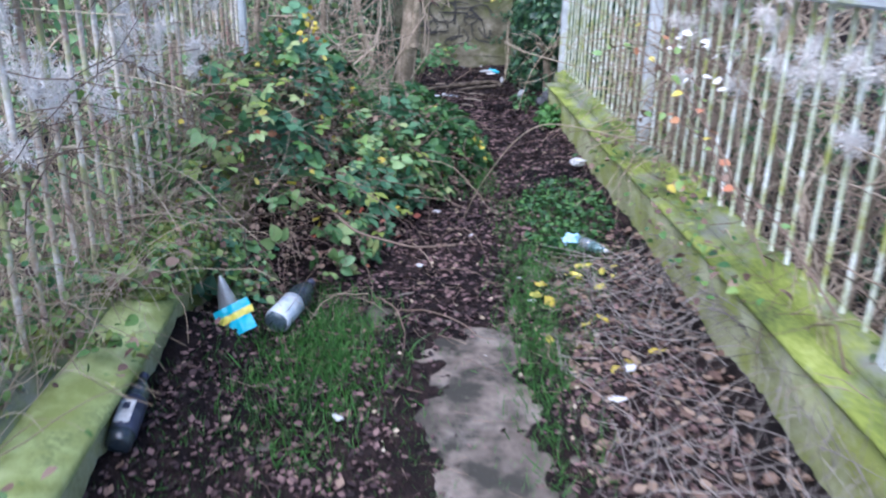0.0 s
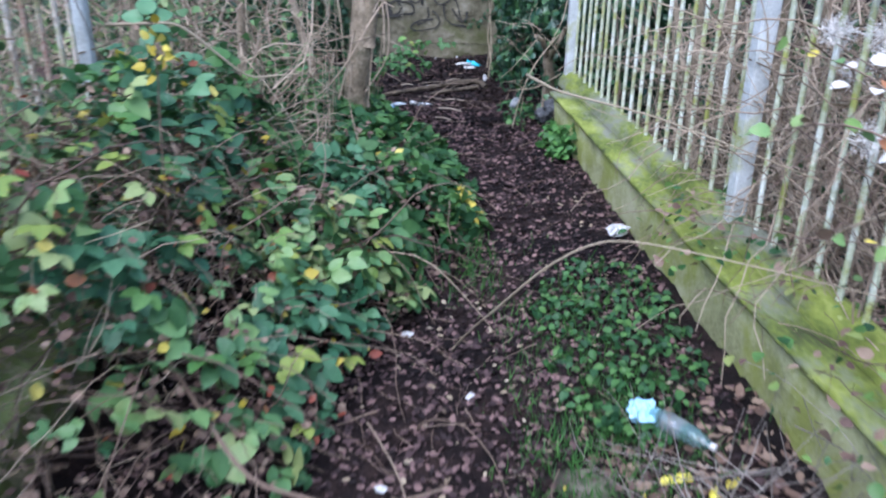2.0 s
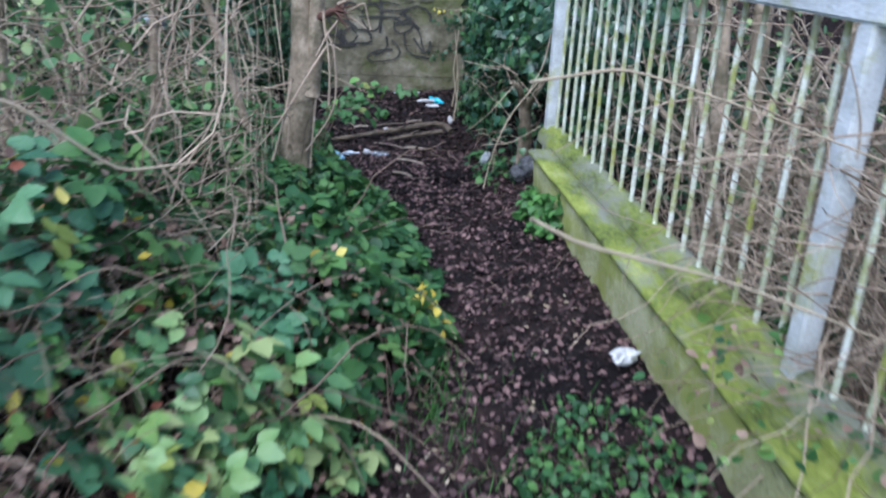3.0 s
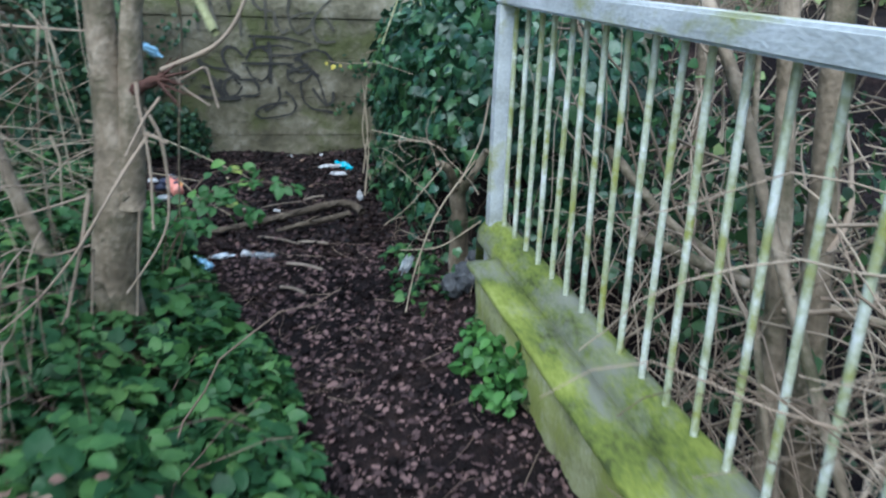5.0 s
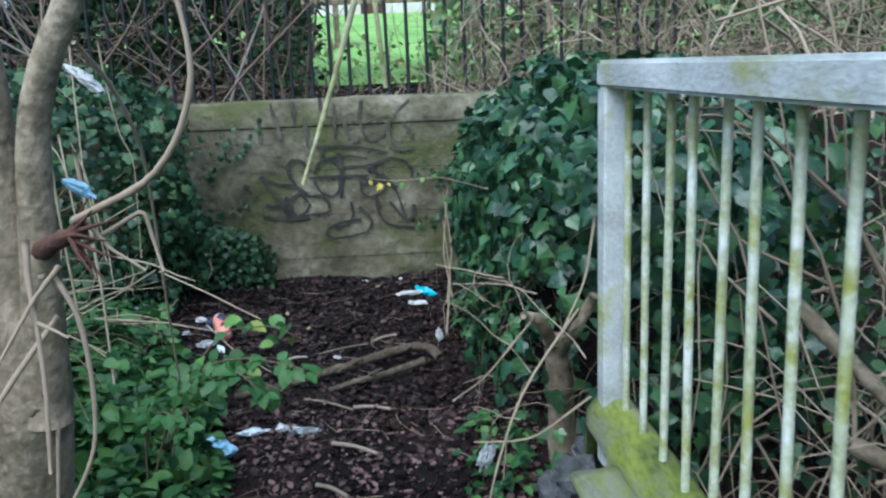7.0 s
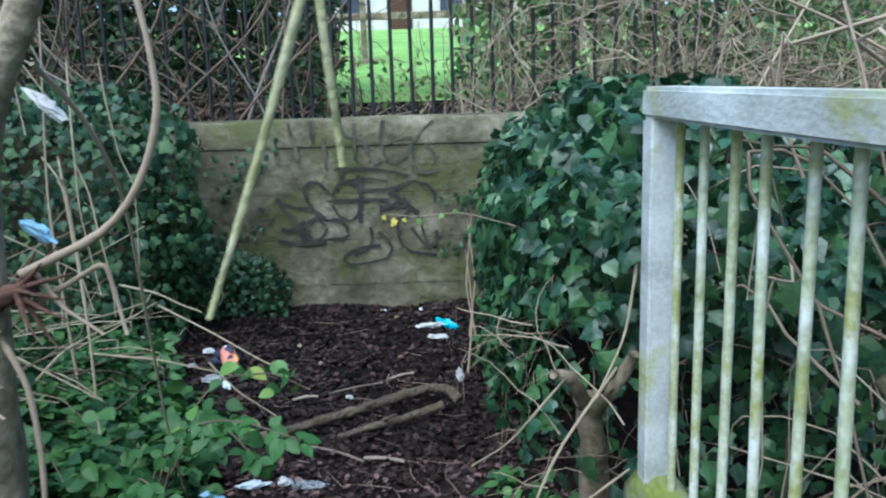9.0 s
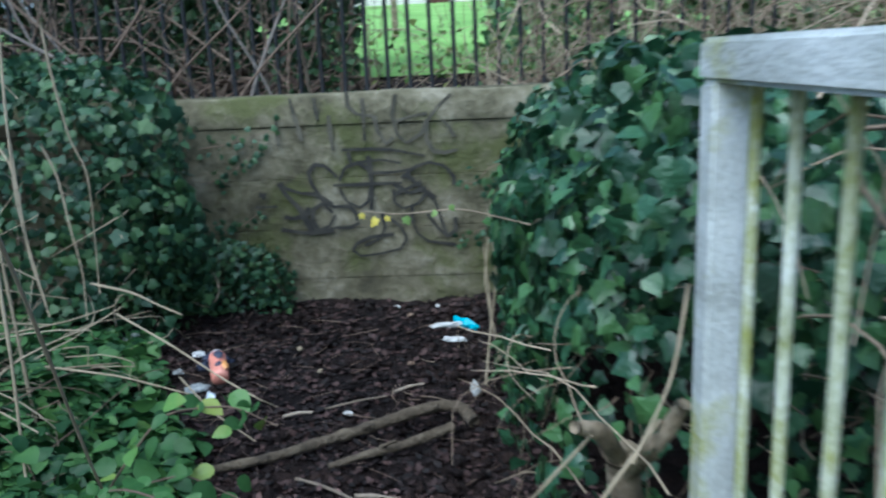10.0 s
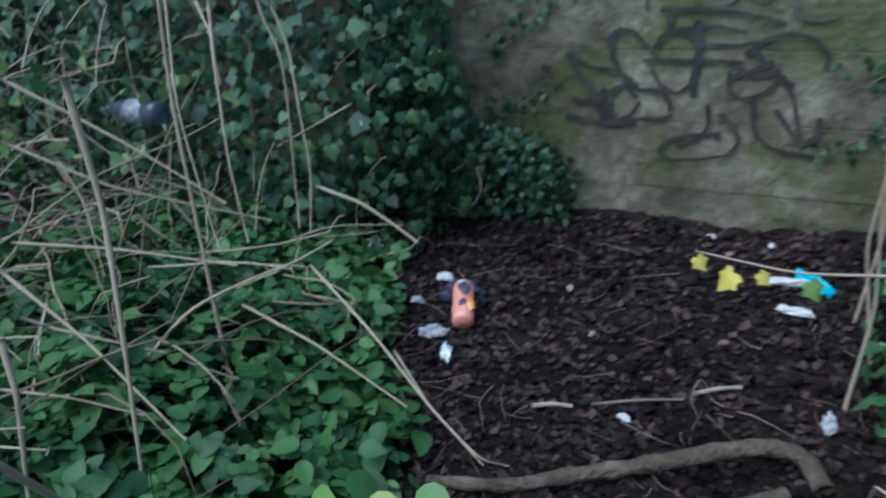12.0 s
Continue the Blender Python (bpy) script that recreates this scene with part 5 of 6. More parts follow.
# ---- growth over the parapets ----
def parapet_growth(name, side, along, y0, y1, n, inset, thresh, mats, label, cane_mat=CANE):
    t = thing(name, (0, 0, 0), label, "creeper", kind="stuff")
    y = rng.uniform(y0, y1, n)
    d = rng.uniform(*inset, n)
    x = side * (along(y) - d)
    drop = np.clip(d - 0.19, 0, 1) * 1.1
    z = deck(y) - 0.01 - drop + rng.random(n) ** 2 * 0.10
    p = np.stack([x, y, z], 1)
    k = clump(p, 3.0, 3.0) + 0.5 * step(y0, y1, y) > thresh
    p = p[k]
    m = len(p)
    which = rng.integers(0, len(mats), m)
    up = unit(rng.normal(size=(m, 3)) * 0.5 + np.array((-side * 0.4, 0, 1)))
    tip = unit(rng.normal(size=(m, 3)) * np.array((1, 1, 0.4)))
    s = rng.uniform(0.014, 0.04, m)
    for i, mat in enumerate(mats):
        q = which == i
        if q.any():
            part("foliage", leaf_mesh("foliage", [scatter(OVAL, p[q], up[q], tip[q], s[q])]), mat, t)
    g = Geo()
    for i in range(n // 14):
        yy = rng.uniform(y0, y1)
        dd = rng.uniform(*inset)
        w = wander((side * (along(yy) - dd), yy, deck(yy) + rng.uniform(0.0, 0.08)), (rng.normal(), rng.normal(), 0.2), rng.uniform(0.1, 0.3), 7, 0.2, 0.15)
        tube(g, w, rng.uniform(0.0008, 0.0018), 0.0006, 4)
    part("cane_tangle", g, cane_mat, t)


parapet_growth("parapet_creeper", -1, line_left, 0.4, 1.8, 160, (-0.05, 0.24), 0.1, [LEAF_LIME, BROWN_LEAF, LEAF_LIME], "yellow-green growth and dead stems hanging over the mossy parapet", STRAW)
parapet_growth("parapet_creeper", -1, line_left, 1.7, 2.7, 1700, (-0.12, 0.24), -0.2, [LEAF_LIME, LEAF_BRAMBLE, BROWN_LEAF, LEAF_LIME], "pale bramble leaves trailing over the parapet", STRAW)
parapet_growth("parapet_creeper", -1, line_left, 2.35, 4.4, 3400, (-0.1, 0.42), 0.0, [LEAF_BRAMBLE, LEAF_LIME, BROWN_LEAF, LEAF_TEAL], "brambles and withered leaves sprawling over the mossy parapet")
parapet_growth("parapet_creeper", 1, line_right, 1.4, 4.1, 700, (-0.08, 0.3), 0.36, [LEAF_LIME, BROWN_LEAF, LEAF_FRESH], "thin twigs and yellowing leaves over the mossy parapet")

weeds = thing("climbing_weeds", (0, 0, 0), "pale green weeds and dead stems climbing the rusty railing", "weeds", kind="stuff")
y = rng.uniform(0.9, 3.0, 2600)
p = np.stack([rng.uniform(-0.1, 0.09, 2600) - line_left(y), y, deck(y) + 0.55 * rng.random(2600) ** 1.6], 1)
p = p[clump(p, 3.2, 5.0) > -0.02]
which = rng.integers(0, 4, len(p))
for i, mat in enumerate((LEAF_LIME, LEAF_BRAMBLE, BROWN_LEAF, LEAF_LIME)):
    q = p[which == i]
    part("foliage", leaf_mesh("foliage", [scatter(OVAL, q, unit(rng.normal(size=q.shape) * 0.6 + np.array((0.4, -0.3, 0.8))), unit(rng.normal(size=q.shape)), rng.uniform(0.012, 0.03, len(q)))]), mat, weeds)
g = Geo()
for i in range(150):
    y = rng.uniform(0.9, 3.0)
    w = wander((0.08 * rng.random() - line_left(y), y, deck(y) - 0.04), (rng.normal() * 0.4, rng.normal() * 0.5, 1.0), rng.uniform(0.15, 0.55), 7, 0.18, 0.3)
    tube(g, w, rng.uniform(0.0009, 0.002), 0.0007, 4)
part("cane_tangle", g, STRAW, weeds)

shoot = thing("bramble_shoot", (0, 0, 0), "arching bramble shoot with broad green leaves over the soil", "bramble")
for pts, n in (([(-0.34, 6.42, 0.16), (-0.26, 6.45, 0.45), (-0.13, 6.50, 0.62), (0.01, 6.53, 0.62), (0.10, 6.55, 0.56)], 19), ([(-0.30, 6.44, 0.30), (-0.18, 6.40, 0.50), (-0.06, 6.42, 0.52), (0.04, 6.44, 0.45)], 15)):
    line_of = np.array([tuple(v) for v in smooth_line(pts, 24)])
    g = Geo()
    tube(g, line_of, 0.0035, 0.0014, 5)
    part("stem", g, CANE, shoot)
    for i in range(n):
        p = line_of[int(7 + i * 16 / n)][None] + rng.normal(size=(1, 3)) * np.array((0.02, 0.03, 0.025))
        part("leaf", leaf_mesh("leaf", [scatter(OVAL, p, unit(np.array([[0.0, -0.6, 0.9]]) + rng.normal(size=(1, 3)) * 0.3), unit(rng.normal(size=(1, 3)) * np.array((1, 0.6, 0.3)) - np.array((0, 0, 0.25))), rng.uniform(0.04, 0.062, 1))]), LEAF_FRESH if i % 3 else LEAF_BRAMBLE_ONE, shoot)

spray = thing("bramble_spray", (0, 0, 0), "arching bramble stem with pale silvery leaves through the bars", "bramble")
g = Geo()
tube(g, smooth_line([(1.18, 2.3, 0.42), (1.10, 2.55, 0.72), (1.02, 2.8, 0.88), (1.0, 3.1, 0.93), (0.99, 3.45, 1.0)], 20), 0.0035, 0.0015, 5)
part("stem", g, CANE, spray)
for i in range(13):
    y = 2.68 + 0.058 * i + rng.uniform(-0.03, 0.03)
    p = np.array([[1.0 - rng.uniform(0, 0.04), y, 0.90 + rng.uniform(-0.08, 0.10)]])
    part("leaf", leaf_mesh("leaf", [scatter(OVAL, p, unit(np.array([[-0.5 + rng.normal() * 0.3, -0.3, 0.9]])), unit(rng.normal(size=(1, 3)) * np.array((1, 1, 0.3))), np.array([rng.uniform(0.03, 0.05)]))]), FLUFF, spray)

scrub = thing("dry_scrub", (0, 0, 0), "thin dry twigs bristling from the foot of the ivy", "twigs", kind="stuff")
g = Geo()
for i in range(46):
    y = rng.uniform(6.15, 7.0)
    w = wander((rng.uniform(0.66, 0.95), y, float(bank(np.array(0.7), np.array(y))) + rng.uniform(0.02, 0.6)), (-0.4 + rng.normal() * 0.6, rng.normal() * 0.7 - 0.2, rng.normal() * 0.6), rng.uniform(0.15, 0.45), 7, 0.2, 0.15)
    w[:, 0] = np.maximum(w[:, 0], 0.50)
    w[:, 2] = np.maximum(w[:, 2], bank(w[:, 0], w[:, 1]) + 0.01)
    tube(g, w, rng.uniform(0.001, 0.0025), 0.0007, 4)
part("cane_tangle", g, TWIG, scrub)

straw = thing("straw_heap", (0, 0, 0), "matted heap of straw-coloured dead stems by the ivy", "stems", kind="stuff")
g = Geo()
for i in range(80):
    x, y = rng.uniform(-1.7, -0.75), rng.uniform(6.4, 7.5)
    w = wander((x, y, float(bank(np.array(x), np.array(y))) + rng.uniform(0.12, 0.42)), (1.0, rng.normal() * 0.8, rng.normal() * 0.4), rng.uniform(0.25, 0.8), 8, 0.10, 0.08)
    w[:, 0] = np.minimum(w[:, 0], -0.6)
    tube(g, w, rng.uniform(0.0018, 0.0046), 0.0012, 5)
part("cane_tangle", g, STRAW, straw)


# ---- litter ----
def lathe(profile, sides=20, dent=0.0, seed=0.0):
    """A turned shape along z from (radius, height) pairs, a little dented."""
    g, v = Geo(), []
    for r, z in profile:
        for j in range(sides):
            a = 2 * math.pi * j / sides
            k = 1 + dent * noise.noise((math.cos(a) * 1.5 + seed, math.sin(a) * 1.5, z * 22))
            v.append((r * k * math.cos(a), r * k * math.sin(a), z))
    m = len(profile)
    f = [(i * sides + j, i * sides + (j + 1) % sides, (i + 1) * sides + (j + 1) % sides, (i + 1) * sides + j) for i in range(m - 1) for j in range(sides)]
    g.add(v, f)
    g.f.append([j for j in range(sides)][::-1])
    g.f.append([(m - 1) * sides + j for j in range(sides)])
    return g


def on_soil(x, y, up=0.0):
    return float(litter_height(np.array([x]), np.array([y]))[0]) + up


SILVER = material("foil", [(0.45, 0.46, 0.48), (0.66, 0.68, 0.70)], 20, 120, 0.3, 0.5, metal=0.7)
RAG = material("grey_torn_plastic", [(0.16, 0.18, 0.19), (0.30, 0.33, 0.34), (0.48, 0.50, 0.51)], 30, 120, 0.5, 0.9)
FILM = material("pale_blue_film", [(0.42, 0.52, 0.60), (0.62, 0.70, 0.76), (0.74, 0.78, 0.80)], 25, 90, 0.4, 0.8)
WHITE = material("dirty_white_plastic", [(0.34, 0.34, 0.33), (0.56, 0.57, 0.57), (0.70, 0.71, 0.72)], 15, 90, 0.5, 0.3)
CYAN = material("cyan_wrapper", [(0.02, 0.38, 0.52), (0.04, 0.52, 0.66)], 15, 90, 0.35, 0.3)
SKYBLUE = material("pale_blue_paper", [(0.30, 0.58, 0.80), (0.45, 0.72, 0.90)], 15, 90, 0.7, 0.4)
YELLOW = material("yellow_print", [(0.62, 0.55, 0.06), (0.74, 0.68, 0.14)], 15, 90, 0.4, 0.2)
CORAL = material("coral_print", [(0.62, 0.22, 0.17), (0.78, 0.36, 0.28)], 12, 90, 0.35, 0.2)
ORANGE = material("orange_print", [(0.62, 0.26, 0.08), (0.72, 0.36, 0.12)], 12, 90, 0.35, 0.2)
NAVY = material("dark_print", [(0.02, 0.025, 0.05), (0.05, 0.06, 0.10)], 12, 90, 0.4, 0.2)
TEAL = plain_glass("teal_tinted_plastic", (0.45, 0.72, 0.72), 0.2)
CLEAR = plain_glass("clear_plastic", (0.80, 0.86, 0.90), 0.15)
GREYBLUE = plain_glass("grey_blue_plastic", (0.24, 0.30, 0.36), 0.3)
SMOKE = plain_glass("dark_bottle_plastic", (0.16, 0.22, 0.25), 0.15)

BOTTLE = [(0.030, 0.0), (0.042, 0.006), (0.044, 0.03), (0.043, 0.10), (0.044, 0.20), (0.040, 0.235), (0.026, 0.275), (0.014, 0.295), (0.013, 0.318)]


def bottle(at, body_mat, label_mat, cap_mat, label, scale=1.0, band=(0.07, 0.17)):
    b = thing("plastic_bottle", at, label, "bottle")
    k = [(r * scale, z * scale) for r, z in BOTTLE]
    part("body", lathe(k, 20, 0.10, scale * 9), body_mat, b)
    part("label", lathe([(0.0455 * scale, band[0] * scale), (0.0462 * scale, band[0] * scale + 0.002), (0.0458 * scale, band[1] * scale)], 20, 0.10, scale * 9), label_mat, b, "torn pale paper label")
    part("cap", lathe([(0.0155 * scale, 0.300 * scale), (0.0165 * scale, 0.304 * scale), (0.0165 * scale, 0.322 * scale), (0.012 * scale, 0.325 * scale)], 14), cap_mat, b)
    return b


bottle(pose(-0.585, 2.42, on_soil(-0.585, 2.42, 0.045), -84, 0, -14), SMOKE, FILM, NAVY, "dark plastic bottle with a torn pale label lying in the weeds", 1.0, (0.012, 0.15))
dark = bottle(pose(-0.775, 1.56, on_soil(-0.775, 1.56, 0.04), -74, 0, 4), SMOKE, NAVY, NAVY, "black drink bottle with a white emblem beside the parapet", 0.75, (0.05, 0.19))
part("emblem", box_bm(0.040, 0.006, 0.075, 0.004, at=(0, -0.0345, 0.085)), WHITE, dark, "white printed emblem")
part("emblem_centre", box_bm(0.022, 0.006, 0.026, 0.004, at=(0, -0.0365, 0.10)), NAVY, dark)
bottle(pose(0.615, 3.31, on_soil(0.615, 3.31, 0.04), -88, 0, -145), TEAL, CLEAR, WHITE, "crushed clear plastic bottle with a white cap on the weeds", 0.6)
bottle(pose(-1.30, 7.52, 0.83, -92, 0, 82), GREYBLUE, RAG, NAVY, "discarded blue-grey plastic bottle caught in the ivy", 0.8)

packet = thing("crisp_packet", (-0.72, 2.36, on_soil(-0.72, 2.36, -0.02)), "torn crisp packet, silver inside with blue and yellow print", "wrapper")
cone = lathe([(0.045, -0.03), (0.040, 0.05), (0.026, 0.12), (0.010, 0.185), (0.003, 0.20)], 14, 0.35, 2.0)
part("silver_fold", cone, SILVER, packet, "upright folded silver foil", at=pose(0, 0.03, 0.0, 8, -8, 0))


def film_band(width, high, seed):
    """A creased strip of printed film, bent over along its length."""
    g = grid_mesh("film", np.linspace(-width / 2, width / 2, 15), np.linspace(0, high, 5), lambda x, y: np.array([0.012 * math.cos(a / width * 3) + 0.010 * noise.noise((a * 45, b * 45, seed)) for a, b in zip(x.ravel(), y.ravel())]).reshape(x.shape))
    return g


tilt = pose(0.055, -0.05, 0.010, 62, 0, 6) @ pose(0, 0, 0, 0, 0, 27)
for name, y0, high, mat, width, label in (("printed_fold", 0.076, 0.030, CYAN, 0.125, "bright cyan printed film"), ("yellow_band", 0.052, 0.0245, YELLOW, 0.13, "yellow printed band"), ("blue_band", 0.0, 0.0525, CYAN, 0.10, "bright blue printed film")):
    part(name, film_band(width, high, 3.0), mat, packet, label, at=tilt @ pose(0, y0, 0))

can = thing("drink_can", pose(-0.405, 7.60, on_soil(-0.405, 7.60, 0.036), -72, 0, 22), "crushed coral pink drink can lying on the soil", "can")
part("body", lathe([(0.024, 0.0), (0.032, 0.007), (0.033, 0.02), (0.0325, 0.06), (0.030, 0.085), (0.033, 0.11), (0.033, 0.135), (0.027, 0.150)], 20, 0.16, 6.0), CORAL, can)
part("end", lathe([(0.026, 0.148), (0.0265, 0.153), (0.022, 0.150)], 18), SILVER, can, "bare metal end")
part("print", crumple(0.014, 0.004, 0.022, 7.0, 0.5, 2), NAVY, can, "dark printed figure", at=pose(0.004, -0.0335, 0.112, 0, 0, 0))
part("print", crumple(0.010, 0.004, 0.014, 8.0, 0.5, 2), NAVY, can, "dark printed figure", at=pose(0.0, -0.0325, 0.055, 0, 30, 0))
part("print", crumple(0.012, 0.008, 0.026, 9.0, 0.3, 2), ORANGE, can, "orange printed patch", at=pose(0.022, -0.025, 0.05, 0, 0, 0))


def scrap(name, x, y, up, size, mat, label, seed, turn=(0, 0, 0), category="litter", z=None):
    t = thing(name, pose(x, y, on_soil(x, y, up) if z is None else z, *turn), label, category)
    part("sheet", crumple(*size, seed, 0.75), mat, t)
    return t


scrap("sweet_wrapper", 0.485, 8.12, 0.03, (0.062, 0.016, 0.018), CYAN, "bright cyan wrapper at the foot of the wall", 1.0, (0, 12, -38))
scrap("foil_strip", 0.41, 8.10, 0.02, (0.06, 0.012, 0.010), WHITE, "dirty pale film strip beside the cyan wrapper", 2.0, (0, 0, 10))
scrap("foil_strip", 0.44, 7.93, 0.02, (0.045, 0.012, 0.008), WHITE, "dirty white film strip on the soil", 3.0, (0, 0, -10))
scrap("foil_wrapper", -0.475, 7.55, 0.04, (0.032, 0.020, 0.010), RAG, "crumpled silver wrapper beside the can", 4.0, (10, 0, 20))
scrap("foil_wrapper", -0.39, 7.45, 0.035, (0.012, 0.034, 0.010), FILM, "crumpled silver wrapper on the soil", 5.0, (0, 0, 25))
scrap("plastic_cup", -0.48, 7.78, 0.03, (0.05, 0.035, 0.03), NAVY, "dark crushed cup behind the can", 5.5, (0, 0, 25))
scrap("bottle_cap", -0.86, 7.90, 0.06, (0.030, 0.022, 0.018), WHITE, "small white scrap in the weeds", 6.0)
scrap("paper_scrap", -0.60, 7.70, 0.035, (0.018, 0.012, 0.008), RAG, "small white paper scrap on the soil", 6.5)
scrap("paper_scrap", -0.57, 7.84, 0.035, (0.022, 0.015, 0.01), WHITE, "small white paper scrap on the soil", 6.7)
scrap("paper_tissue", -0.205, 6.58, 0.03, (0.042, 0.036, 0.022), SKYBLUE, "pale blue crumpled tissue on the leaf litter", 7.0, (0, 15, 30))
scrap("foil_wrapper", -0.12, 6.72, 0.025, (0.038, 0.013, 0.009), FILM, "pale blue and silver wrapper strip", 8.0, (0, 0, 12))
scrap("paper_tube", -0.02, 6.71, 0.025, (0.018, 0.012, 0.012), WHITE, "white end of a discarded tube", 9.0, (0, 0, -5))
scrap("paper_tube", 0.05, 6.70, 0.025, (0.045, 0.012, 0.012), CLEAR, "clear discarded tube on the soil", 9.5, (0, 0, -5))
scrap("plastic_rag", 0.60, 6.26, 0.13, (0.017, 0.012, 0.034), RAG, "torn grey plastic rag caught on a twig", 10.0, (0, 30, 20))
# Two pale slivers imitate bright glints on ivy leaves beside the trunk.
scrap("leaf_glint", -0.15, 5.84, 0.0, (0.036, 0.008, 0.010), WHITE, "pale sliver standing in for the glint of an ivy leaf by the sapling", 11.0, (0, 35, -20), z=1.317)
scrap("leaf_glint", -0.185, 5.83, 0.0, (0.03, 0.008, 0.010), SKYBLUE, "pale sliver standing in for the glint of an ivy leaf by the sapling", 12.0, (0, 25, -20), z=1.12)
for i, (x, y, a) in enumerate(((0.17, 8.38, 0.02), (0.24, 8.24, 0.022), (-0.18, 7.90, 0.02), (0.10, 7.38, 0.022), (0.28, 7.75, 0.016), (-0.05, 7.66, 0.014), (0.36, 8.30, 0.018))):
    scrap("paper_scrap", x, y, 0.02, (a * 0.7, a * 0.4, 0.006), (WHITE, BROWN_LEAF, STRAW)[i % 3], "small pale torn scrap on the dark soil", 60.0 + i, (0, 0, 50 * i))
scrap("paper_scrap", 0.525, 7.42, 0.05, (0.012, 0.01, 0.022), WHITE, "white scrap at the edge of the ivy", 13.0)
for i, (x, y, a) in enumerate(((-0.04, 3.82, 0.024), (0.14, 3.46, 0.020), (0.17, 2.50, 0.022), (0.16, 2.39, 0.024), (-0.10, 3.10, 0.020), (0.36, 2.80, 0.020), (0.62, 2.2, 0.03), (0.33, 3.0, 0.026), (-0.30, 1.95, 0.022), (0.55, 2.05, 0.03))):
    scrap("paper_scrap", x, y, 0.012, (a * 0.75, a * 0.45, 0.005), WHITE, "small white litter scrap on the path", 14.0 + i, (0, 0, 40 * i))
scrap("plastic_wrapper", 0.77, 4.36, 0.05, (0.035, 0.022, 0.018), WHITE, "crumpled white plastic wrapper by the parapet", 30.0, (0, 0, 20))
scrap("plastic_bag", 0.60, 3.33, 0.04, (0.045, 0.035, 0.022), SKYBLUE, "crumpled pale blue plastic bag on the weeds", 31.0, (0, 0, 60))
for i, (x, y) in enumerate(((0.62, 3.10), (0.68, 3.02), (0.57, 3.0))):
    scrap("fruit_peel", x, y, 0.02, (0.034, 0.010, 0.009), YELLOW, "yellow fruit peel on the soil", 33.0 + i, (0, 0, 60 * i + 10))

# ---- yellow sprig over the brambles, dead stalks by the parapet, hanging twigs ----
sprig = thing("yellow_sprig", (0, 0, 0), "sprig of bright yellow leaves above the brambles", "plant")
p = np.array((-0.60, 3.40, 0.96)) + rng.normal(size=(16, 3)) * 0.035
part("foliage", leaf_mesh("foliage", [scatter(OVAL, p, unit(rng.normal(size=(16, 3)) * 0.5 + np.array((0, -0.6, 0.7))), unit(rng.normal(size=(16, 3))), rng.uniform(0.017, 0.031, 16))]), LEAF_YELLOW, sprig)
g = Geo()
tube(g, smooth_line([(-0.66, 3.5, 0.3), (-0.64, 3.46, 0.7), (-0.60, 3.40, 0.97)], 10), 0.004, 0.002, 5)
part("stalk", g, CANE, sprig)
stalks = thing("dead_stalks", (0, 0, 0), "heap of grey dead stalks against the parapet", "stalks", kind="stuff")
g = Geo()
for i in range(430):
    x, y = rng.uniform(0.5, 0.96), rng.uniform(0.8, 3.1)
    w = wander((x, y, 0), (rng.normal(), rng.normal() * 1.4, 0), rng.uniform(0.15, 0.5), 6, 0.12)
    w[:, 0] = np.clip(w[:, 0], 0.4, 0.97)
    w[:, 2] = bank(w[:, 0], w[:, 1]) + 0.015 + np.abs(rng.normal(0, 0.05)) * np.linspace(0.3, 1.2, len(w)) + 0.12 * step(0.72, 0.95, w[:, 0])
    tube(g, w, rng.uniform(0.0009, 0.0024), 0.0007, 4)
part("cane_tangle", g, GREY_STALK, stalks)
LICHEN = material("yellow_lichen_bark", [(0.17, 0.175, 0.07), (0.30, 0.305, 0.15), (0.42, 0.405, 0.27)], 20, 90, 0.9, 0.6)
for pts in ([(0.354, 4.95, 1.207), (0.380, 4.955, 1.277), (0.402, 4.96, 1.343), (0.47, 4.97, 1.55), (0.62, 5.0, 2.0)], [(0.419, 4.935, 1.274), (0.414, 4.93, 1.34), (0.405, 4.94, 1.5), (0.39, 4.95, 2.0)]):
    arching_stem(pts[::-1], 0.0035, "pale green twig hanging over the path", LICHEN)

arching_stem([(0.02, 4.75, 1.75), (0.05, 4.66, 1.42), (0.088, 4.54, 1.29), (0.116, 4.454, 1.25)], 0.011, "broken yellow-green mossy branch end hanging over the path", LICHEN)

# ---- distant house ----
house = thing("house", (1.5, 44.0, float(bank(np.array(1.5), np.array(44.0))) - 0.1), "pale rendered house far off across the grass", "house")
part("wall", box_bm(16, 6, 5.2, 0.02, at=(0, 3, 2.6)), material("pale_render", [(0.55, 0.5, 0.48), (0.72, 0.68, 0.66)], 2, 30, 0.9, 0.2), house)
part("roof", box_bm(16.6, 6.6, 0.5, 0.05, at=(0, 3, 5.4)), material("red_roof", [(0.25, 0.09, 0.06), (0.34, 0.14, 0.09)], 3, 30, 0.9, 0.3), house)
for i in range(5):
    part("door" if i % 2 else "window", box_bm(1.1, 0.12, 2.0 if i % 2 else 1.3, 0.02), BROKEN if i % 2 else NAVY, house, at=pose(-5 + i * 2.5, -0.02, 1.0 if i % 2 else 1.5))

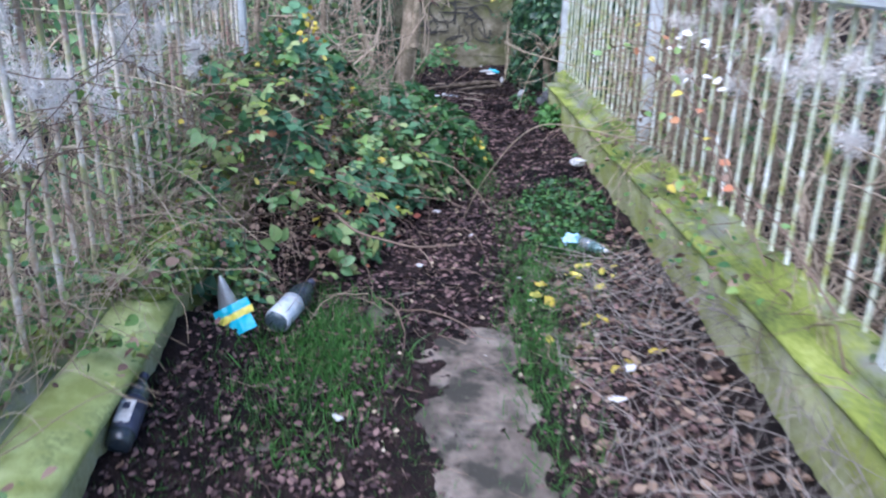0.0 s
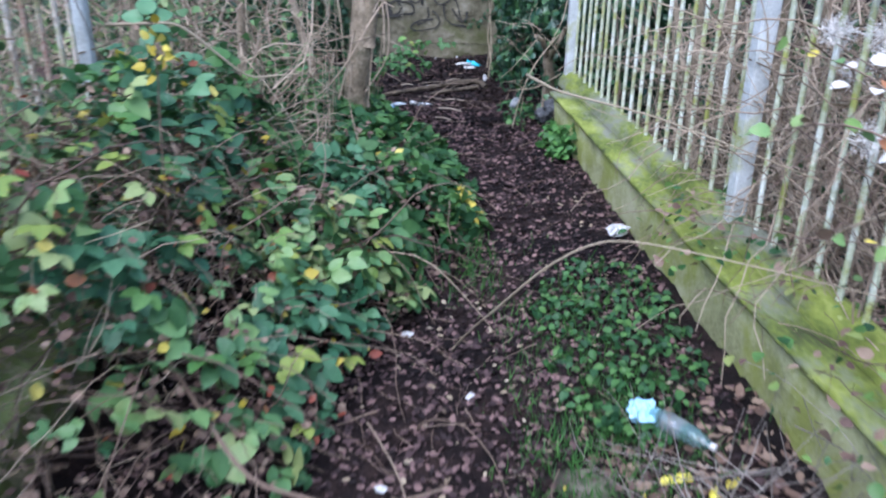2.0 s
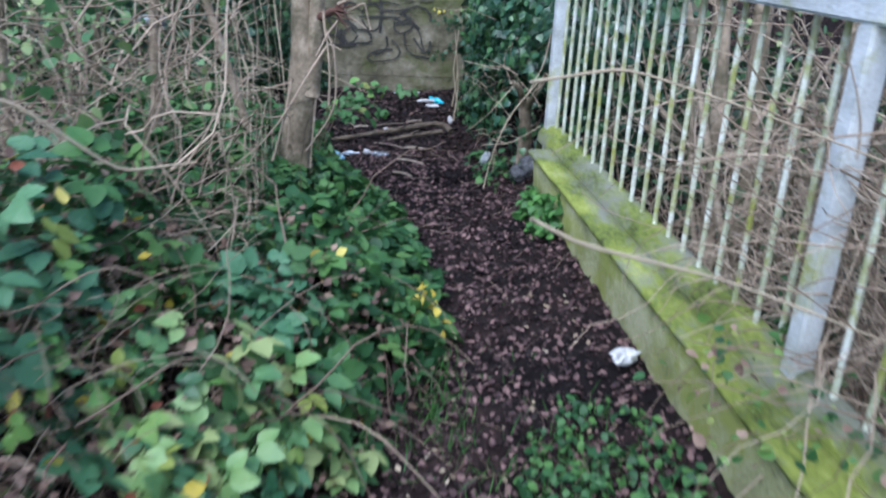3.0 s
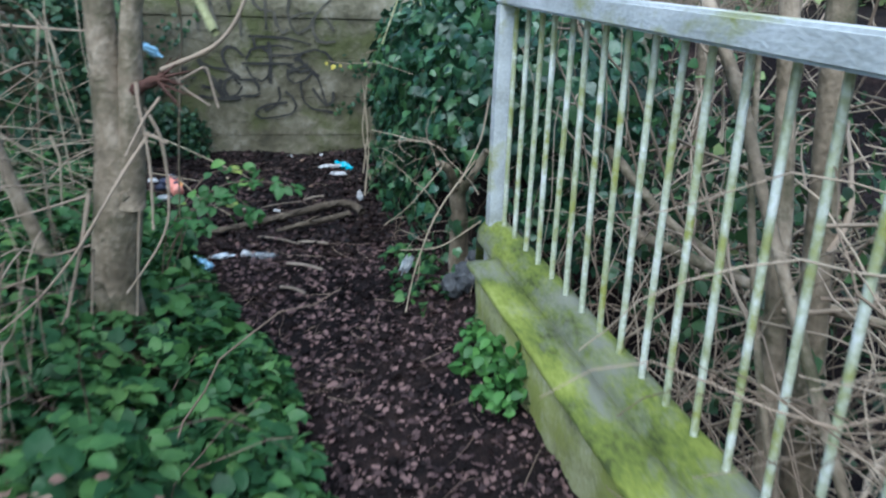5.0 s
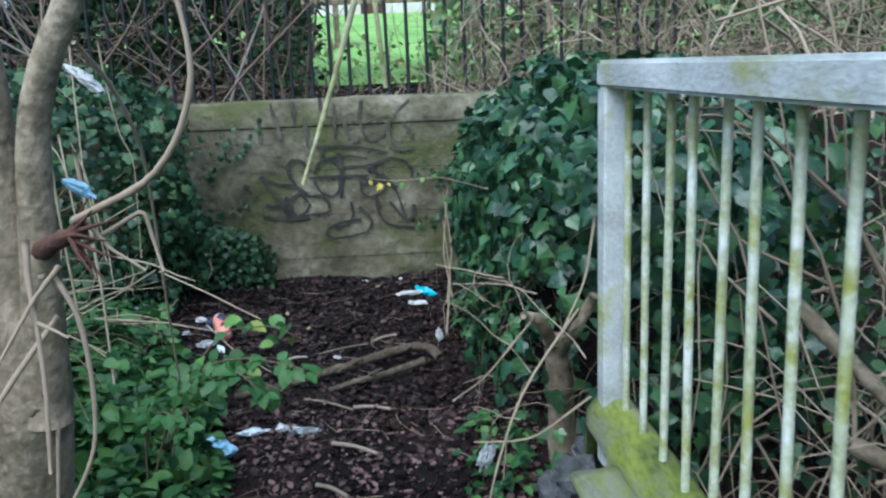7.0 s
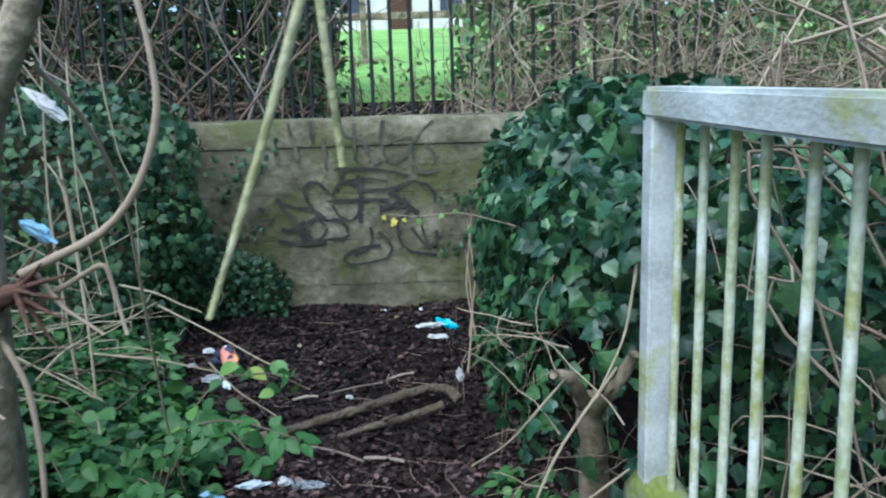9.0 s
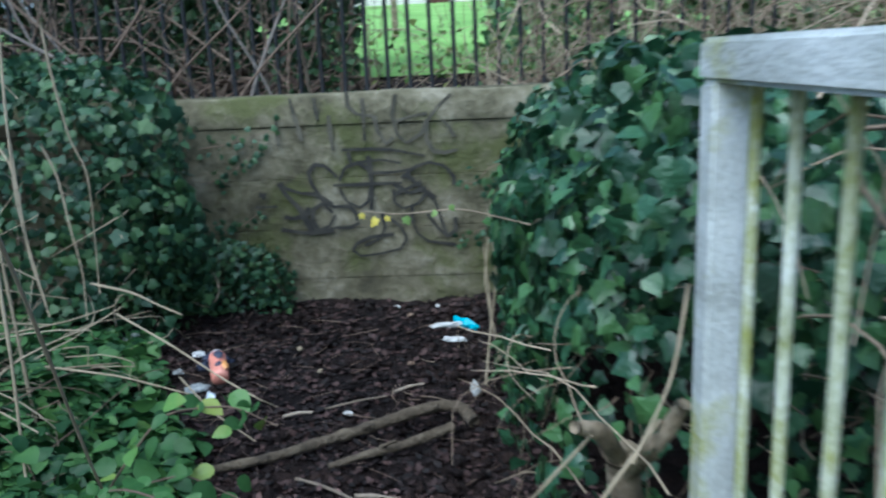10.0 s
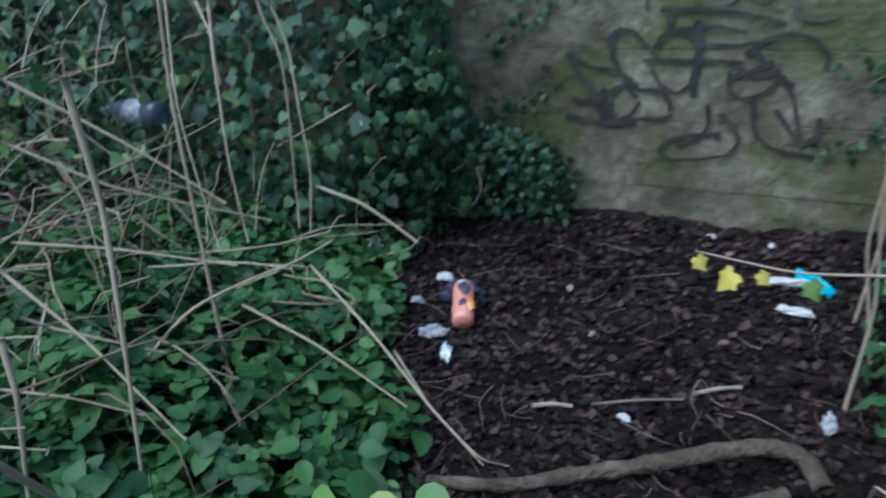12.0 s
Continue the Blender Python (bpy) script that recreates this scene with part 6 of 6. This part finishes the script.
twig = arching_stem([(0.66, 6.58, 0.98), (0.52, 6.52, 1.03), (0.40, 6.50, 1.025), (0.32, 6.50, 1.035)], 0.0018, "thin ivy shoot with yellowing leaves reaching over the path", TWIG)
for x, z, q, lean in ((0.322, 1.03, 0.014, 0.9), (0.352, 1.02, 0.021, -0.8), (0.372, 1.022, 0.013, 1.2), (0.41, 1.02, 0.018, 0.6), (0.47, 1.03, 0.015, -0.9), (0.50, 1.04, 0.014, 0.8)):
    part("leaf", leaf_mesh("leaf", [scatter(IVY, np.array([(x, 6.50, z)]), np.array([(lean * 0.6, -0.75, 0.6)]), np.array([(lean, -0.35, -0.8)]), np.array([q]))]), LEAF_LIME if x > 0.4 else LEAF_YELLOW, twig, "yellowing ivy leaf")

cushion = thing("moss_cushion", (-0.92, 2.36, 0.0), "soft bright green moss cushion bulging over the parapet", "moss")
part("pad", crumple(0.13, 0.30, 0.10, 51.0, 0.3), MOSSY, cushion, at=pose(0, 0, 0.27))
d = unit(rng.normal(size=(2600, 3)))
d = d[d[:, 2] > -0.3]
q = np.array((0, 0, 0.27)) + d * np.array((0.135, 0.31, 0.105))
part("fronds", leaf_mesh("fronds", [scatter(OVAL, q, unit(d + rng.normal(size=d.shape) * 0.8), unit(d + rng.normal(size=d.shape) * 0.6), rng.uniform(0.008, 0.02, len(d)))]), LEAF_LIME, cushion)


# ---- bramble arching in front of the railing, rubble at the parapet's end ----
arch = thing("bramble_spray", (0, 0, 0), "arching bramble spray with green, yellow and red leaves before the railing", "bramble")
for pts in ([(0.93, 2.05, 0.42), (0.84, 2.3, 0.72), (0.70, 2.52, 0.93), (0.595, 2.66, 0.99), (0.54, 2.85, 0.92)], [(0.95, 2.2, 0.44), (0.90, 2.5, 0.66), (0.82, 2.8, 0.74), (0.75, 3.05, 0.66)], [(0.96, 2.5, 0.46), (0.90, 2.75, 0.84), (0.80, 2.95, 1.0), (0.70, 3.1, 1.04)], [(0.97, 1.7, 0.42), (0.86, 1.9, 0.62), (0.78, 2.2, 0.66), (0.74, 2.45, 0.55)]):
    line = smooth_line(pts, 18)
    g = Geo()
    tube(g, line, 0.0032, 0.0012, 6, 0.05)
    part("stem", g, CANE, arch)
    for k in range(5, 18):
        mat = (LEAF_BRAMBLE, LEAF_LIME, LEAF_BRAMBLE, BROWN_LEAF, LEAF_RED, LEAF_LIME, LEAF_YELLOW)[int(rng.integers(0, 7))]
        side = unit(rng.normal(size=(1, 3)) * np.array((1, 1, 0.4)))
        part("leaf", leaf_mesh("leaf", [scatter(OVAL, line[k:k + 1], unit(np.array([[0.0, -0.5, 0.8]]) + rng.normal(size=(1, 3)) * 0.4), side, np.array([rng.uniform(0.022, 0.042)]))]), mat, arch)
for x, y, z, r in ((0.815, 6.12, 0.30, 0.055), (0.765, 6.16, 0.25, 0.045), (0.86, 6.20, 0.33, 0.04)):
    stone = thing("rubble_stone", (x, y, z), "rough grey broken concrete lump at the parapet end", "stone", "rubble by the parapet")
    part("lump", crumple(r, r, r * 0.9, x * 40, 0.35, 3), GREY_STONE, stone)
